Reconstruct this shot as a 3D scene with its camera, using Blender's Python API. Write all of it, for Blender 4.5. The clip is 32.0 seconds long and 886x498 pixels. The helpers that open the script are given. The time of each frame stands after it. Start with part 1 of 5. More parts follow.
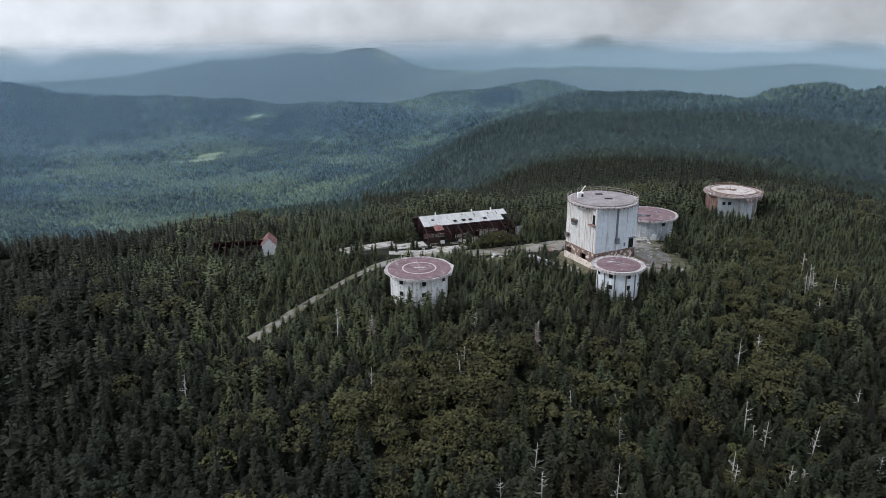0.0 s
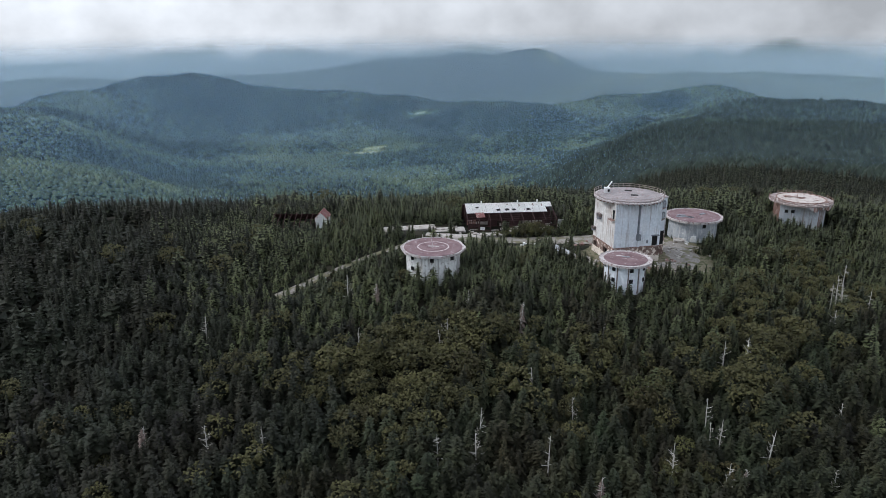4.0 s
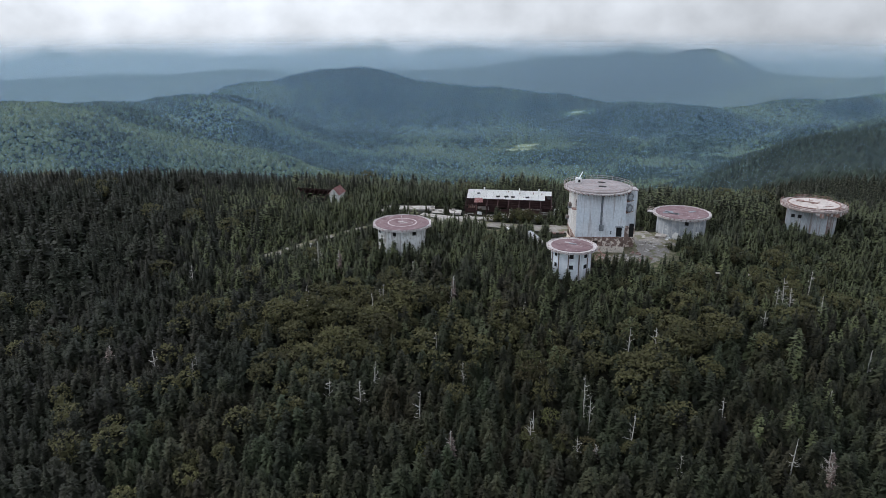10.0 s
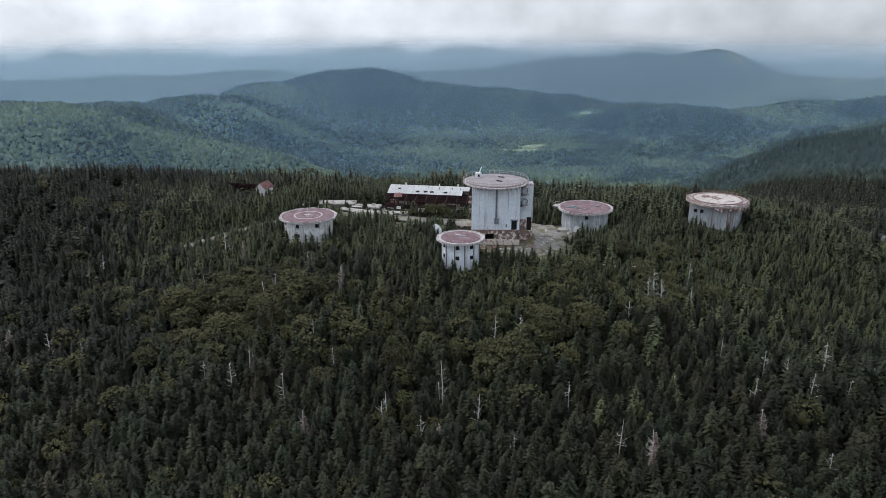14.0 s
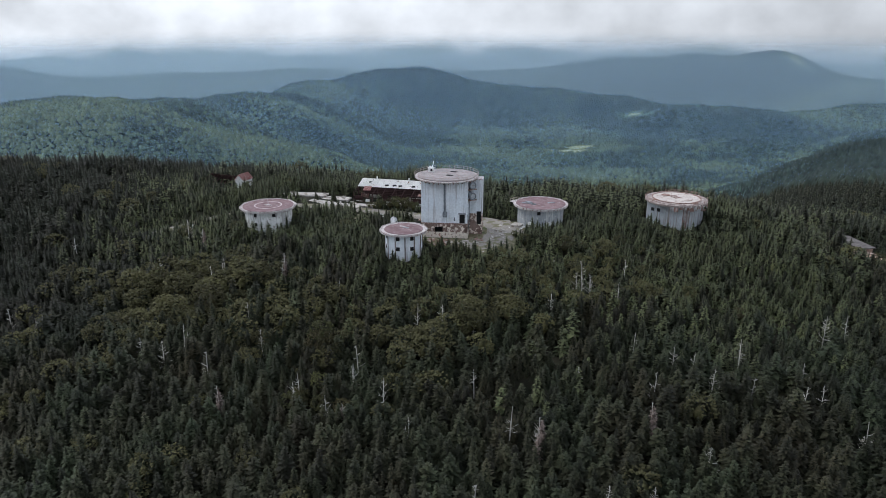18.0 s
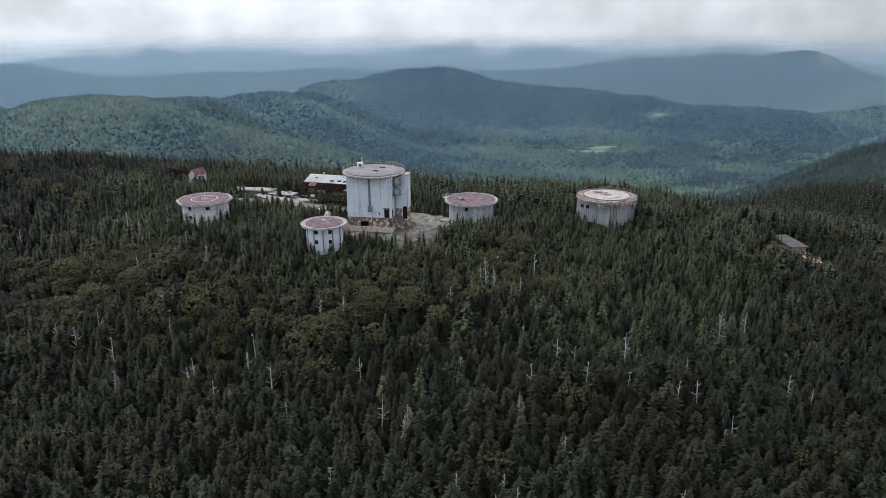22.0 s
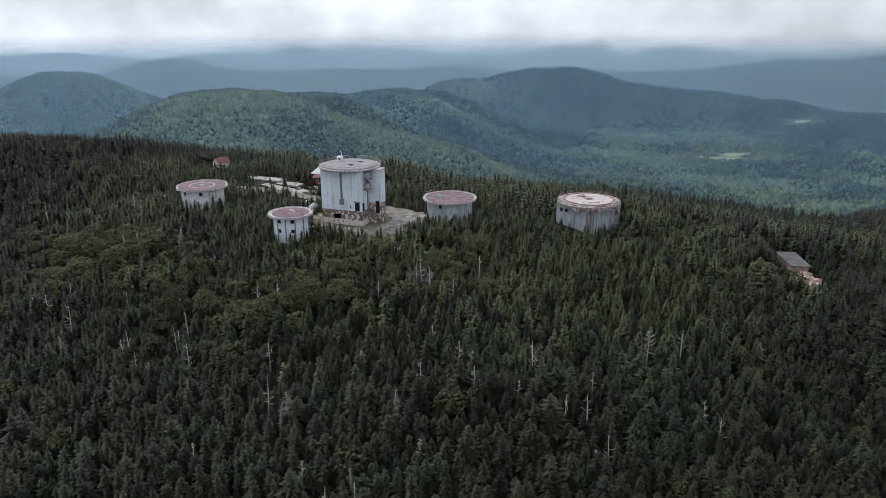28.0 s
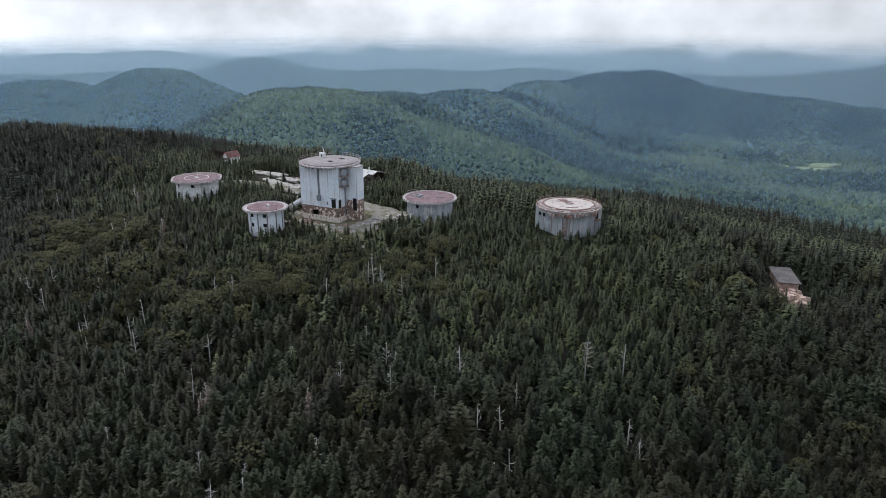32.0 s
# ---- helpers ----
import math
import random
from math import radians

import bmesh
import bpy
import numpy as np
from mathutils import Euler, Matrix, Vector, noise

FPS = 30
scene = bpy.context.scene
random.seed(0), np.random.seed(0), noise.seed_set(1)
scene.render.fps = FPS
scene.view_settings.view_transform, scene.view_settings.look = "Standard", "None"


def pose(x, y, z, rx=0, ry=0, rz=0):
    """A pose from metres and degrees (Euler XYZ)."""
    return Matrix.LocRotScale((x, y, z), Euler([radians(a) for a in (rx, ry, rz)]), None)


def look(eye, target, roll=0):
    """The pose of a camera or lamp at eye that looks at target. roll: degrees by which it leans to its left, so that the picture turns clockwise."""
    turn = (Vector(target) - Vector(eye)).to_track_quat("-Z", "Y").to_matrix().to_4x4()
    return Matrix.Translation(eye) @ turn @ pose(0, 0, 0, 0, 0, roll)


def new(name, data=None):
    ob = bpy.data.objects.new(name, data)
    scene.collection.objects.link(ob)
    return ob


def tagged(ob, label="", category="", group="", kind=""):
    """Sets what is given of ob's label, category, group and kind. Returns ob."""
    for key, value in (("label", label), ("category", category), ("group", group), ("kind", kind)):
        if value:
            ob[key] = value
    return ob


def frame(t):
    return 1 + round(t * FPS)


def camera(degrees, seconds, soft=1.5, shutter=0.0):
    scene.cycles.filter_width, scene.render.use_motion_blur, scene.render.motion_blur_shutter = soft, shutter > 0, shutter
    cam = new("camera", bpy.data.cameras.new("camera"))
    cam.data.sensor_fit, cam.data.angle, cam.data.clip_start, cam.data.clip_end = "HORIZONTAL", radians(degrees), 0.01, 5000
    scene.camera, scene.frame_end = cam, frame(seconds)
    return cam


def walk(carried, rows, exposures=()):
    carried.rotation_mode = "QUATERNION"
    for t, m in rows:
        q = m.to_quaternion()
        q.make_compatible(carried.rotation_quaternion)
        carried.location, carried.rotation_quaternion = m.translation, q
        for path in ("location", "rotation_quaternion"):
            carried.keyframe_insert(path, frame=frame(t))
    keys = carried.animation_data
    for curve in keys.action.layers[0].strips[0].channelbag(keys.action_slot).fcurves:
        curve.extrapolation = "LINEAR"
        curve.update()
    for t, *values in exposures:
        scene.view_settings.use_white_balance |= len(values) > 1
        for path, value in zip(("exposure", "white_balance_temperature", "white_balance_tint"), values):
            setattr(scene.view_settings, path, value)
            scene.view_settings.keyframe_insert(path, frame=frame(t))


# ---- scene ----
cam = camera(64.2, 32.0, soft=0.8)
PATH = [
    (0, (-36.804, -171.453, 60.345), (-36.837, -169.557, 59.71), -0.4),
    (0.5, (-32.404, -172.867, 60.219), (-32.475, -170.971, 59.584), -0.3),
    (1, (-28.158, -174.252, 60.059), (-28.273, -172.359, 59.426), -0.3),
    (1.5, (-23.935, -175.66, 59.919), (-24.096, -173.77, 59.287), -0.2),
    (2, (-19.777, -176.893, 59.87), (-19.983, -175.006, 59.239), -0.2),
    (2.5, (-15.514, -177.87, 59.921), (-15.767, -175.989, 59.291), -0.4),
    (3, (-11.204, -178.646, 59.766), (-11.515, -176.774, 59.137), -0.3),
    (3.5, (-6.761, -179.057, 59.566), (-7.159, -177.201, 58.936), -0.2),
    (5.5, (10.68, -179.995, 59.139), (10.057, -178.202, 58.508), -0.1),
    (6, (14.922, -180.127, 59.065), (14.25, -178.353, 58.434), 0.0),
    (6.5, (19.183, -180.022, 59.028), (18.465, -178.265, 58.397), 0.0),
    (7, (23.334, -179.724, 58.945), (22.57, -177.987, 58.313), 0.1),
    (7.5, (27.51, -179.327, 58.838), (26.701, -177.611, 58.206), 0.1),
    (8, (31.574, -178.722, 58.741), (30.721, -177.028, 58.109), 0.1),
    (8.5, (35.56, -177.935, 58.679), (34.663, -176.263, 58.046), 0.0),
    (9, (39.654, -177.292, 58.604), (38.74, -175.63, 57.971), 0.1),
    (9.5, (43.508, -176.654, 58.484), (42.608, -174.983, 57.851), 0.1),
    (10, (47.26, -175.792, 58.512), (46.377, -174.114, 57.877), -0.0),
    (10.5, (51.093, -174.886, 58.503), (50.223, -173.201, 57.868), -0.0),
    (11, (54.896, -173.927, 58.411), (54.041, -172.234, 57.777), -0.1),
    (11.5, (58.635, -172.803, 58.346), (57.793, -171.104, 57.712), -0.1),
    (12, (62.279, -171.647, 58.268), (61.45, -169.941, 57.634), -0.1),
    (12.5, (65.812, -170.57, 58.253), (64.991, -168.86, 57.619), -0.1),
    (13, (69.415, -169.602, 58.259), (68.558, -167.91, 57.625), -0.1),
    (13.5, (72.906, -168.523, 58.254), (72.017, -166.847, 57.621), -0.1),
    (14, (76.461, -167.585, 58.289), (75.543, -165.925, 57.656), -0.1),
    (14.5, (79.815, -166.544, 58.306), (78.864, -164.902, 57.672), -0.2),
    (16.5, (92.811, -161.91, 58.101), (91.751, -160.337, 57.467), -0.0),
    (17, (95.822, -160.69, 57.974), (94.765, -159.115, 57.34), 0.0),
    (17.5, (99.035, -159.376, 57.904), (97.987, -157.795, 57.27), 0.0),
    (18, (102.083, -158.128, 57.855), (101.044, -156.541, 57.221), 0.0),
    (18.5, (105.25, -156.757, 57.84), (104.221, -155.163, 57.206), 0.1),
    (19, (108.138, -155.5, 57.814), (107.107, -153.908, 57.18), 0.0),
    (19.5, (111.275, -154.156, 57.753), (110.238, -152.567, 57.119), -0.0),
    (20, (114.633, -152.627, 57.664), (113.604, -151.034, 57.029), -0.0),
    (20.5, (117.744, -151.192, 57.64), (116.721, -149.594, 57.006), -0.0),
    (21, (120.919, -149.443, 57.599), (119.872, -147.861, 56.965), -0.1),
    (21.5, (124.079, -147.604, 57.542), (123.003, -146.041, 56.908), -0.1),
    (22, (127.186, -145.682, 57.482), (126.084, -144.138, 56.848), -0.1),
    (22.5, (129.999, -143.784, 57.368), (128.879, -142.253, 56.733), -0.1),
    (23, (132.981, -141.715, 57.27), (131.842, -140.198, 56.635), -0.1),
    (23.5, (136.101, -139.388, 57.317), (134.932, -137.895, 56.682), -0.2),
    (24, (139.076, -137.121, 57.321), (137.875, -135.653, 56.686), -0.3),
    (24.5, (141.753, -134.835, 57.32), (140.525, -133.39, 56.685), -0.3),
    (25, (144.478, -132.626, 57.327), (143.238, -131.191, 56.692), -0.3),
    (25.5, (147.189, -130.242, 57.283), (145.935, -128.82, 56.648), -0.3),
    (27.5, (157.416, -120.043, 56.756), (156.069, -118.708, 56.121), -0.1),
    (28, (159.84, -117.279, 56.728), (158.471, -115.967, 56.093), -0.1),
    (28.5, (162.308, -114.642, 56.714), (160.916, -113.355, 56.079), -0.2),
    (29, (164.639, -112.053, 56.623), (163.223, -110.791, 55.988), -0.1),
    (29.5, (166.804, -109.452, 56.411), (165.362, -108.22, 55.777), -0.0),
    (30, (168.897, -106.679, 56.18), (167.428, -105.479, 55.548), 0.2),
    (30.5, (171.021, -103.714, 56.077), (169.526, -102.546, 55.445), 0.2),
    (31, (173.017, -100.585, 55.995), (171.502, -99.443, 55.363), 0.2),
    (31.5, (174.696, -97.502, 55.869), (173.182, -96.359, 55.237), 0.2),
    (32, (176.257, -94.357, 55.745), (174.747, -93.207, 55.113), 0.2),
]
walk(cam, [(t, look(eye, target, roll)) for t, eye, target, roll in PATH], [(0, 0.15, 6150, 10), (32, 0.17, 6150, 10)])

# ---- world and light ----
world = bpy.data.worlds.new("world")
scene.world = world
world.use_nodes = True
wn, wl = world.node_tree.nodes, world.node_tree.links
wn.clear()
SUN_EL, SUN_AZ = radians(40), radians(98)      # azimuth to the left of +y
sky = wn.new("ShaderNodeTexSky")
sky.sky_type, sky.sun_disc = "NISHITA", False
sky.sun_elevation, sky.sun_rotation = SUN_EL, -SUN_AZ
sky.dust_density = 3.0
coord = wn.new("ShaderNodeTexCoord")
warp = wn.new("ShaderNodeMapping")
warp.inputs["Scale"].default_value = (3.0, 3.0, 9.0)
wl.new(coord.outputs["Generated"], warp.inputs["Vector"])
cloud = wn.new("ShaderNodeTexNoise")
cloud.inputs["Scale"].default_value, cloud.inputs["Detail"].default_value = 1.6, 6
wl.new(warp.outputs["Vector"], cloud.inputs["Vector"])
shade = wn.new("ShaderNodeValToRGB")
shade.color_ramp.elements[0].position, shade.color_ramp.elements[0].color = 0.32, (0.585, 0.64, 0.735, 1)
shade.color_ramp.elements[1].position, shade.color_ramp.elements[1].color = 0.66, (0.975, 1.02, 1.11, 1)
wl.new(cloud.outputs["Fac"], shade.inputs["Fac"])
dim = wn.new("ShaderNodeVectorMath")
dim.operation = "SCALE"
dim.inputs["Scale"].default_value = 0.12
wl.new(sky.outputs["Color"], dim.inputs[0])
cover = wn.new("ShaderNodeMix")
cover.data_type = "RGBA"
cover.inputs["Factor"].default_value = 0.85
wl.new(dim.outputs["Vector"], cover.inputs["A"])
wl.new(shade.outputs["Color"], cover.inputs["B"])
# the veiled sun brightens the cloud on its side
toward = wn.new("ShaderNodeVectorMath")
toward.operation = "DOT_PRODUCT"
toward.inputs[1].default_value = (-0.85, 0.5, 0.2)
wl.new(coord.outputs["Generated"], toward.inputs[0])
gain = wn.new("ShaderNodeMapRange")
gain.inputs["From Min"].default_value, gain.inputs["From Max"].default_value = 0.1, 1.0
gain.inputs["To Min"].default_value, gain.inputs["To Max"].default_value = 0.85, 1.5
wl.new(toward.outputs["Value"], gain.inputs["Value"])
lit = wn.new("ShaderNodeVectorMath")
lit.operation = "SCALE"
wl.new(shade.outputs["Color"], lit.inputs[0])
wl.new(gain.outputs["Result"], lit.inputs["Scale"])
wl.new(lit.outputs["Vector"], cover.inputs["B"])
back = wn.new("ShaderNodeBackground")
back.inputs["Strength"].default_value = 1.2
wl.new(cover.outputs["Result"], back.inputs["Color"])
wout = wn.new("ShaderNodeOutputWorld")
wl.new(back.outputs["Background"], wout.inputs["Surface"])

sun = new("sun", bpy.data.lights.new("sun", "SUN"))
sun.data.energy, sun.data.angle, sun.data.color = 1.5, radians(12), (1.0, 0.975, 0.935)
sun.matrix_world = look((0, 0, 300), Vector((0, 0, 300)) - Vector((-math.sin(SUN_AZ) * math.cos(SUN_EL), math.cos(SUN_AZ) * math.cos(SUN_EL), math.sin(SUN_EL))))


# ---- materials ----
def material(name, a, b, rough=0.85, scale=1.0, fine=9.0, bump=0.3, metal=0.0, c=None, c_at=0.62, streak=0.0, vary=0.0, attr=None, hue=0.0, spots=True, grainy=0.6, top=None):
    """Two base colours mixed by coarse and fine noise; c: a third colour in worn patches; streak: runs down the face."""
    m = bpy.data.materials.new(name)
    m.use_nodes = True
    n, l = m.node_tree.nodes, m.node_tree.links
    bsdf = n["Principled BSDF"]
    bsdf.inputs["Roughness"].default_value, bsdf.inputs["Metallic"].default_value = rough, metal
    if "Specular IOR Level" in bsdf.inputs:
        bsdf.inputs["Specular IOR Level"].default_value = 0.25
    tc = n.new("ShaderNodeTexCoord")
    geo = n.new("ShaderNodeNewGeometry")
    src = geo.outputs["Position"]

    def noise_at(s, detail, vec=None):
        t = n.new("ShaderNodeTexNoise")
        t.inputs["Scale"].default_value, t.inputs["Detail"].default_value = s, detail
        l.new(vec or src, t.inputs["Vector"])
        return t.outputs["Fac"]

    def ramp(fac, lo, hi):
        r = n.new("ShaderNodeMapRange")
        r.inputs["From Min"].default_value, r.inputs["From Max"].default_value = lo, hi
        l.new(fac, r.inputs["Value"])
        return r.outputs["Result"]

    def mix(fac, u, v):
        k = n.new("ShaderNodeMix")
        k.data_type = "RGBA"
        for sock, val in (("Factor", fac), ("A", u), ("B", v)):
            if isinstance(val, (tuple, float)):
                k.inputs[sock].default_value = (*val, 1) if isinstance(val, tuple) else val
            else:
                l.new(val, k.inputs[sock])
        return k.outputs["Result"]

    col = mix(ramp(noise_at(scale, 5), 0.35, 0.65), a, b)
    grain = noise_at(scale * fine, 4)
    dark = n.new("ShaderNodeMix")
    dark.data_type, dark.blend_type = "RGBA", "MULTIPLY"
    dark.inputs["Factor"].default_value = grainy
    l.new(col, dark.inputs["A"])
    g = n.new("ShaderNodeValToRGB")
    g.color_ramp.elements[0].position, g.color_ramp.elements[0].color = 0.3, (0.45, 0.45, 0.45, 1)
    g.color_ramp.elements[1].position, g.color_ramp.elements[1].color = 0.65, (1.1, 1.1, 1.1, 1)
    l.new(grain, g.inputs["Fac"])
    l.new(g.outputs["Color"], dark.inputs["B"])
    col = dark.outputs["Result"]
    if c:
        worn = ramp(noise_at(scale * 2.3, 7), c_at + (0.0 if spots else 0.12), c_at + (0.06 if spots else 0.2))
        if streak:
            mp = n.new("ShaderNodeMapping")
            mp.inputs["Scale"].default_value = (2.2, 2.2, 0.09)
            l.new(src, mp.inputs["Vector"])
            runs = ramp(noise_at(streak, 5, mp.outputs["Vector"]), c_at - 0.07, c_at + 0.1)
            if top:
                # rust washed down from the roof edge, thinning out lower on the wall
                rise = n.new("ShaderNodeSeparateXYZ")
                l.new(src, rise.inputs[0])
                wash = n.new("ShaderNodeMath")
                wash.operation, wash.use_clamp = "MULTIPLY", True
                l.new(ramp(noise_at(streak * 2.1, 4, mp.outputs["Vector"]), 0.42, 0.62), wash.inputs[0])
                l.new(ramp(rise.outputs["Z"], top[0], top[1]), wash.inputs[1])
                both = n.new("ShaderNodeMath")
                both.operation = "MAXIMUM"
                l.new(wash.outputs[0], both.inputs[0])
                l.new(runs, both.inputs[1])
                runs = both.outputs[0]
            add = n.new("ShaderNodeMath")
            add.operation, add.use_clamp = "MAXIMUM", True
            l.new(worn, add.inputs[0])
            l.new(runs, add.inputs[1])
            worn = add.outputs[0]
        col = mix(worn, col, c)
    if vary or attr:
        hsv = n.new("ShaderNodeHueSaturation")
        if attr:
            at = n.new("ShaderNodeAttribute")
            at.attribute_name = attr
            value = at.outputs["Fac"]
        else:
            value = n.new("ShaderNodeObjectInfo").outputs["Random"]
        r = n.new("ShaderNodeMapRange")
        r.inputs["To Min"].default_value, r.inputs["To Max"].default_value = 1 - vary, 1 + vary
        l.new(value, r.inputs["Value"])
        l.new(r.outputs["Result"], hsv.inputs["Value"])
        if attr or hue:
            turn = n.new("ShaderNodeMath")
            turn.operation = "MULTIPLY"
            turn.inputs[1].default_value = 7.31
            l.new(value, turn.inputs[0])
            part_of = n.new("ShaderNodeMath")
            part_of.operation = "FRACT"
            l.new(turn.outputs[0], part_of.inputs[0])
            h2 = n.new("ShaderNodeMapRange")
            h2.inputs["To Min"].default_value, h2.inputs["To Max"].default_value = 0.5 - hue, 0.5 + hue
            l.new(part_of.outputs[0], h2.inputs["Value"])
            l.new(h2.outputs["Result"], hsv.inputs["Hue"])
        l.new(col, hsv.inputs["Color"])
        col = hsv.outputs["Color"]
    l.new(col, bsdf.inputs["Base Color"])
    if bump:
        bp = n.new("ShaderNodeBump")
        bp.inputs["Strength"].default_value, bp.inputs["Distance"].default_value = bump, 0.05
        l.new(grain, bp.inputs["Height"])
        l.new(bp.outputs["Normal"], bsdf.inputs["Normal"])
    return m


SIDING = material("painted_steel", (0.72, 0.765, 0.81), (0.80, 0.825, 0.855), 0.55, 0.25, 8, 0.1, c=(0.33, 0.29, 0.28), c_at=0.64, streak=1.0, vary=0.04, spots=False, grainy=0.25, top=(12.0, 17.5))
# west face: rust stains, with the western sun's warmth painted into the base colour
SIDING_WEST = material("stained_west_siding", (0.70, 0.68, 0.655), (0.79, 0.78, 0.76), 0.6, 0.25, 8, 0.1, c=(0.36, 0.27, 0.23), c_at=0.58, streak=1.0, vary=0.05, spots=False, grainy=0.3, top=(12.0, 17.5))
GREY_WALL = material("grey_flaking_wall", (0.34, 0.37, 0.40), (0.45, 0.47, 0.49), 0.7, 0.5, 8, 0.1, c=(0.62, 0.62, 0.61), c_at=0.60, streak=1.2, vary=0.10, grainy=0.4)
SIDING_OLD = material("weathered_siding", (0.44, 0.48, 0.51), (0.54, 0.56, 0.58), 0.65, 0.4, 8, 0.1, c=(0.24, 0.19, 0.16), c_at=0.57, streak=1.2, vary=0.10, spots=False, grainy=0.35, top=(2.5, 8.0))
PEEL = material("peeling_white_paint", (0.77, 0.77, 0.76), (0.83, 0.83, 0.82), 0.75, 0.5, 7, 0.15, c=(0.35, 0.33, 0.31), c_at=0.57, streak=1.0, vary=0.05, grainy=0.3, top=(2.5, 8.0))
RUST = material("rusted_steel", (0.17, 0.095, 0.075), (0.30, 0.18, 0.15), 0.9, 0.8, 8, 0.3, c=(0.42, 0.36, 0.33), c_at=0.60, streak=1.0)
RED_FRAME = material("red_primer_steel", (0.040, 0.020, 0.020), (0.070, 0.036, 0.034), 0.85, 0.8, 6, 0.1)
RED_SHEET = material("red_sheet", (0.36, 0.15, 0.14), (0.44, 0.24, 0.22), 0.75, 0.9, 6, 0.1, c=(0.5, 0.42, 0.4), c_at=0.6)
DECK = material("red_deck_membrane", (0.165, 0.102, 0.108), (0.235, 0.160, 0.166), 0.9, 0.45, 10, 0.2, c=(0.33, 0.28, 0.28), c_at=0.62)
DECK_GREY = material("grey_deck_gravel", (0.27, 0.245, 0.245), (0.37, 0.33, 0.325), 0.92, 0.45, 10, 0.2, c=(0.25, 0.185, 0.175), c_at=0.57)
DECK_PALE = material("pale_deck", (0.48, 0.42, 0.38), (0.58, 0.52, 0.48), 0.92, 0.45, 10, 0.2, c=(0.29, 0.21, 0.19), c_at=0.60)
RIM = material("pale_roof_edge", (0.44, 0.40, 0.39), (0.57, 0.53, 0.52), 0.85, 0.9, 8, 0.2, c=(0.24, 0.17, 0.16), c_at=0.55, grainy=0.35)
ROOF_MARGIN = material("stained_roof_margin", (0.24, 0.19, 0.175), (0.36, 0.30, 0.28), 0.92, 0.6, 9, 0.25, c=(0.52, 0.46, 0.42), c_at=0.55)
CREAM = material("stained_cream_plaster", (0.66, 0.58, 0.50), (0.78, 0.70, 0.61), 0.92, 0.6, 8, 0.2, c=(0.24, 0.16, 0.13), c_at=0.56, grainy=0.35)
RUSTY_SIDING = material("rust_eaten_siding", (0.33, 0.31, 0.31), (0.44, 0.42, 0.41), 0.7, 0.5, 8, 0.1, c=(0.23, 0.14, 0.115), c_at=0.53, streak=1.4, vary=0.12)
RAIL = material("rusty_pale_rail", (0.30, 0.24, 0.22), (0.40, 0.34, 0.32), 0.85, 1.5, 6, 0.1)
PAINT_RING = material("faded_white_line", (0.52, 0.45, 0.44), (0.60, 0.53, 0.52), 0.85, 1.5, 8, 0.1, c=(0.27, 0.17, 0.17), c_at=0.56, grainy=0.35)
CONCRETE = material("concrete", (0.34, 0.315, 0.285), (0.47, 0.435, 0.395), 0.92, 0.5, 9, 0.25, c=(0.20, 0.17, 0.14), c_at=0.55, grainy=0.35)
BASE_WALL = material("stained_base_wall", (0.19, 0.125, 0.105), (0.29, 0.21, 0.18), 0.92, 0.45, 9, 0.25, c=(0.70, 0.61, 0.53), c_at=0.53)
# near-black boxes put the shade inside windows, doorways, hatches and holes into colour
DARK = material("dark_interior", (0.012, 0.012, 0.013), (0.02, 0.02, 0.02), 0.9, 1.0, 5, 0)
DUCT = material("dark_duct_steel", (0.16, 0.17, 0.19), (0.26, 0.28, 0.30), 0.6, 1.0, 6, 0.1, 0.2)
HOOD = material("grey_ventilator_steel", (0.34, 0.36, 0.38), (0.46, 0.48, 0.50), 0.6, 1.0, 6, 0.1, 0.1, c=(0.2, 0.15, 0.13), c_at=0.55)
WHITE = material("white_paint", (0.74, 0.74, 0.72), (0.80, 0.80, 0.78), 0.6, 0.8, 6, 0.1, c=(0.4, 0.37, 0.34), c_at=0.62, grainy=0.35)
ROOF_WHITE = material("white_roof_sheet", (0.83, 0.82, 0.79), (0.88, 0.87, 0.85), 0.6, 0.5, 6, 0.1, c=(0.36, 0.27, 0.22), c_at=0.64, vary=0.05, grainy=0.35)
GRAVEL = material("gravel_road", (0.21, 0.19, 0.165), (0.295, 0.27, 0.24), 0.95, 0.16, 16, 0.3, c=(0.14, 0.13, 0.08), c_at=0.51)
DIRT = material("dirt_and_dry_grass", (0.13, 0.115, 0.065), (0.20, 0.175, 0.12), 0.95, 0.3, 12, 0.3, c=(0.07, 0.08, 0.035), c_at=0.52)
ROOFING = material("brown_roofing", (0.085, 0.075, 0.07), (0.14, 0.125, 0.12), 0.85, 0.6, 8, 0.2, vary=0.1)
BRICK = material("brick_rubble", (0.40, 0.27, 0.21), (0.58, 0.45, 0.38), 0.92, 1.2, 5, 0.2, vary=0.2)
SPRUCE_A, SPRUCE_B = (0.0318, 0.0288, 0.0143), (0.0292, 0.0378, 0.0185)
YOUNG_A, YOUNG_B = (0.0499, 0.0585, 0.0284), (0.0894, 0.1006, 0.0447)
LEAF_A, LEAF_B = (0.0482, 0.0473, 0.0176), (0.0740, 0.0697, 0.0258)
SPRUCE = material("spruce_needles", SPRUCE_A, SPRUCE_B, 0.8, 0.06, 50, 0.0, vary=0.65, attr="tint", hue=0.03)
# dimmed copy of the spruce colour: lens falloff painted into the western slope
DIM_SPRUCE = material("old_spruce_needles", (0.0195, 0.0185, 0.0105), (0.0195, 0.0248, 0.0136), 0.8, 0.06, 50, 0.0, vary=0.6, attr="tint", hue=0.03)
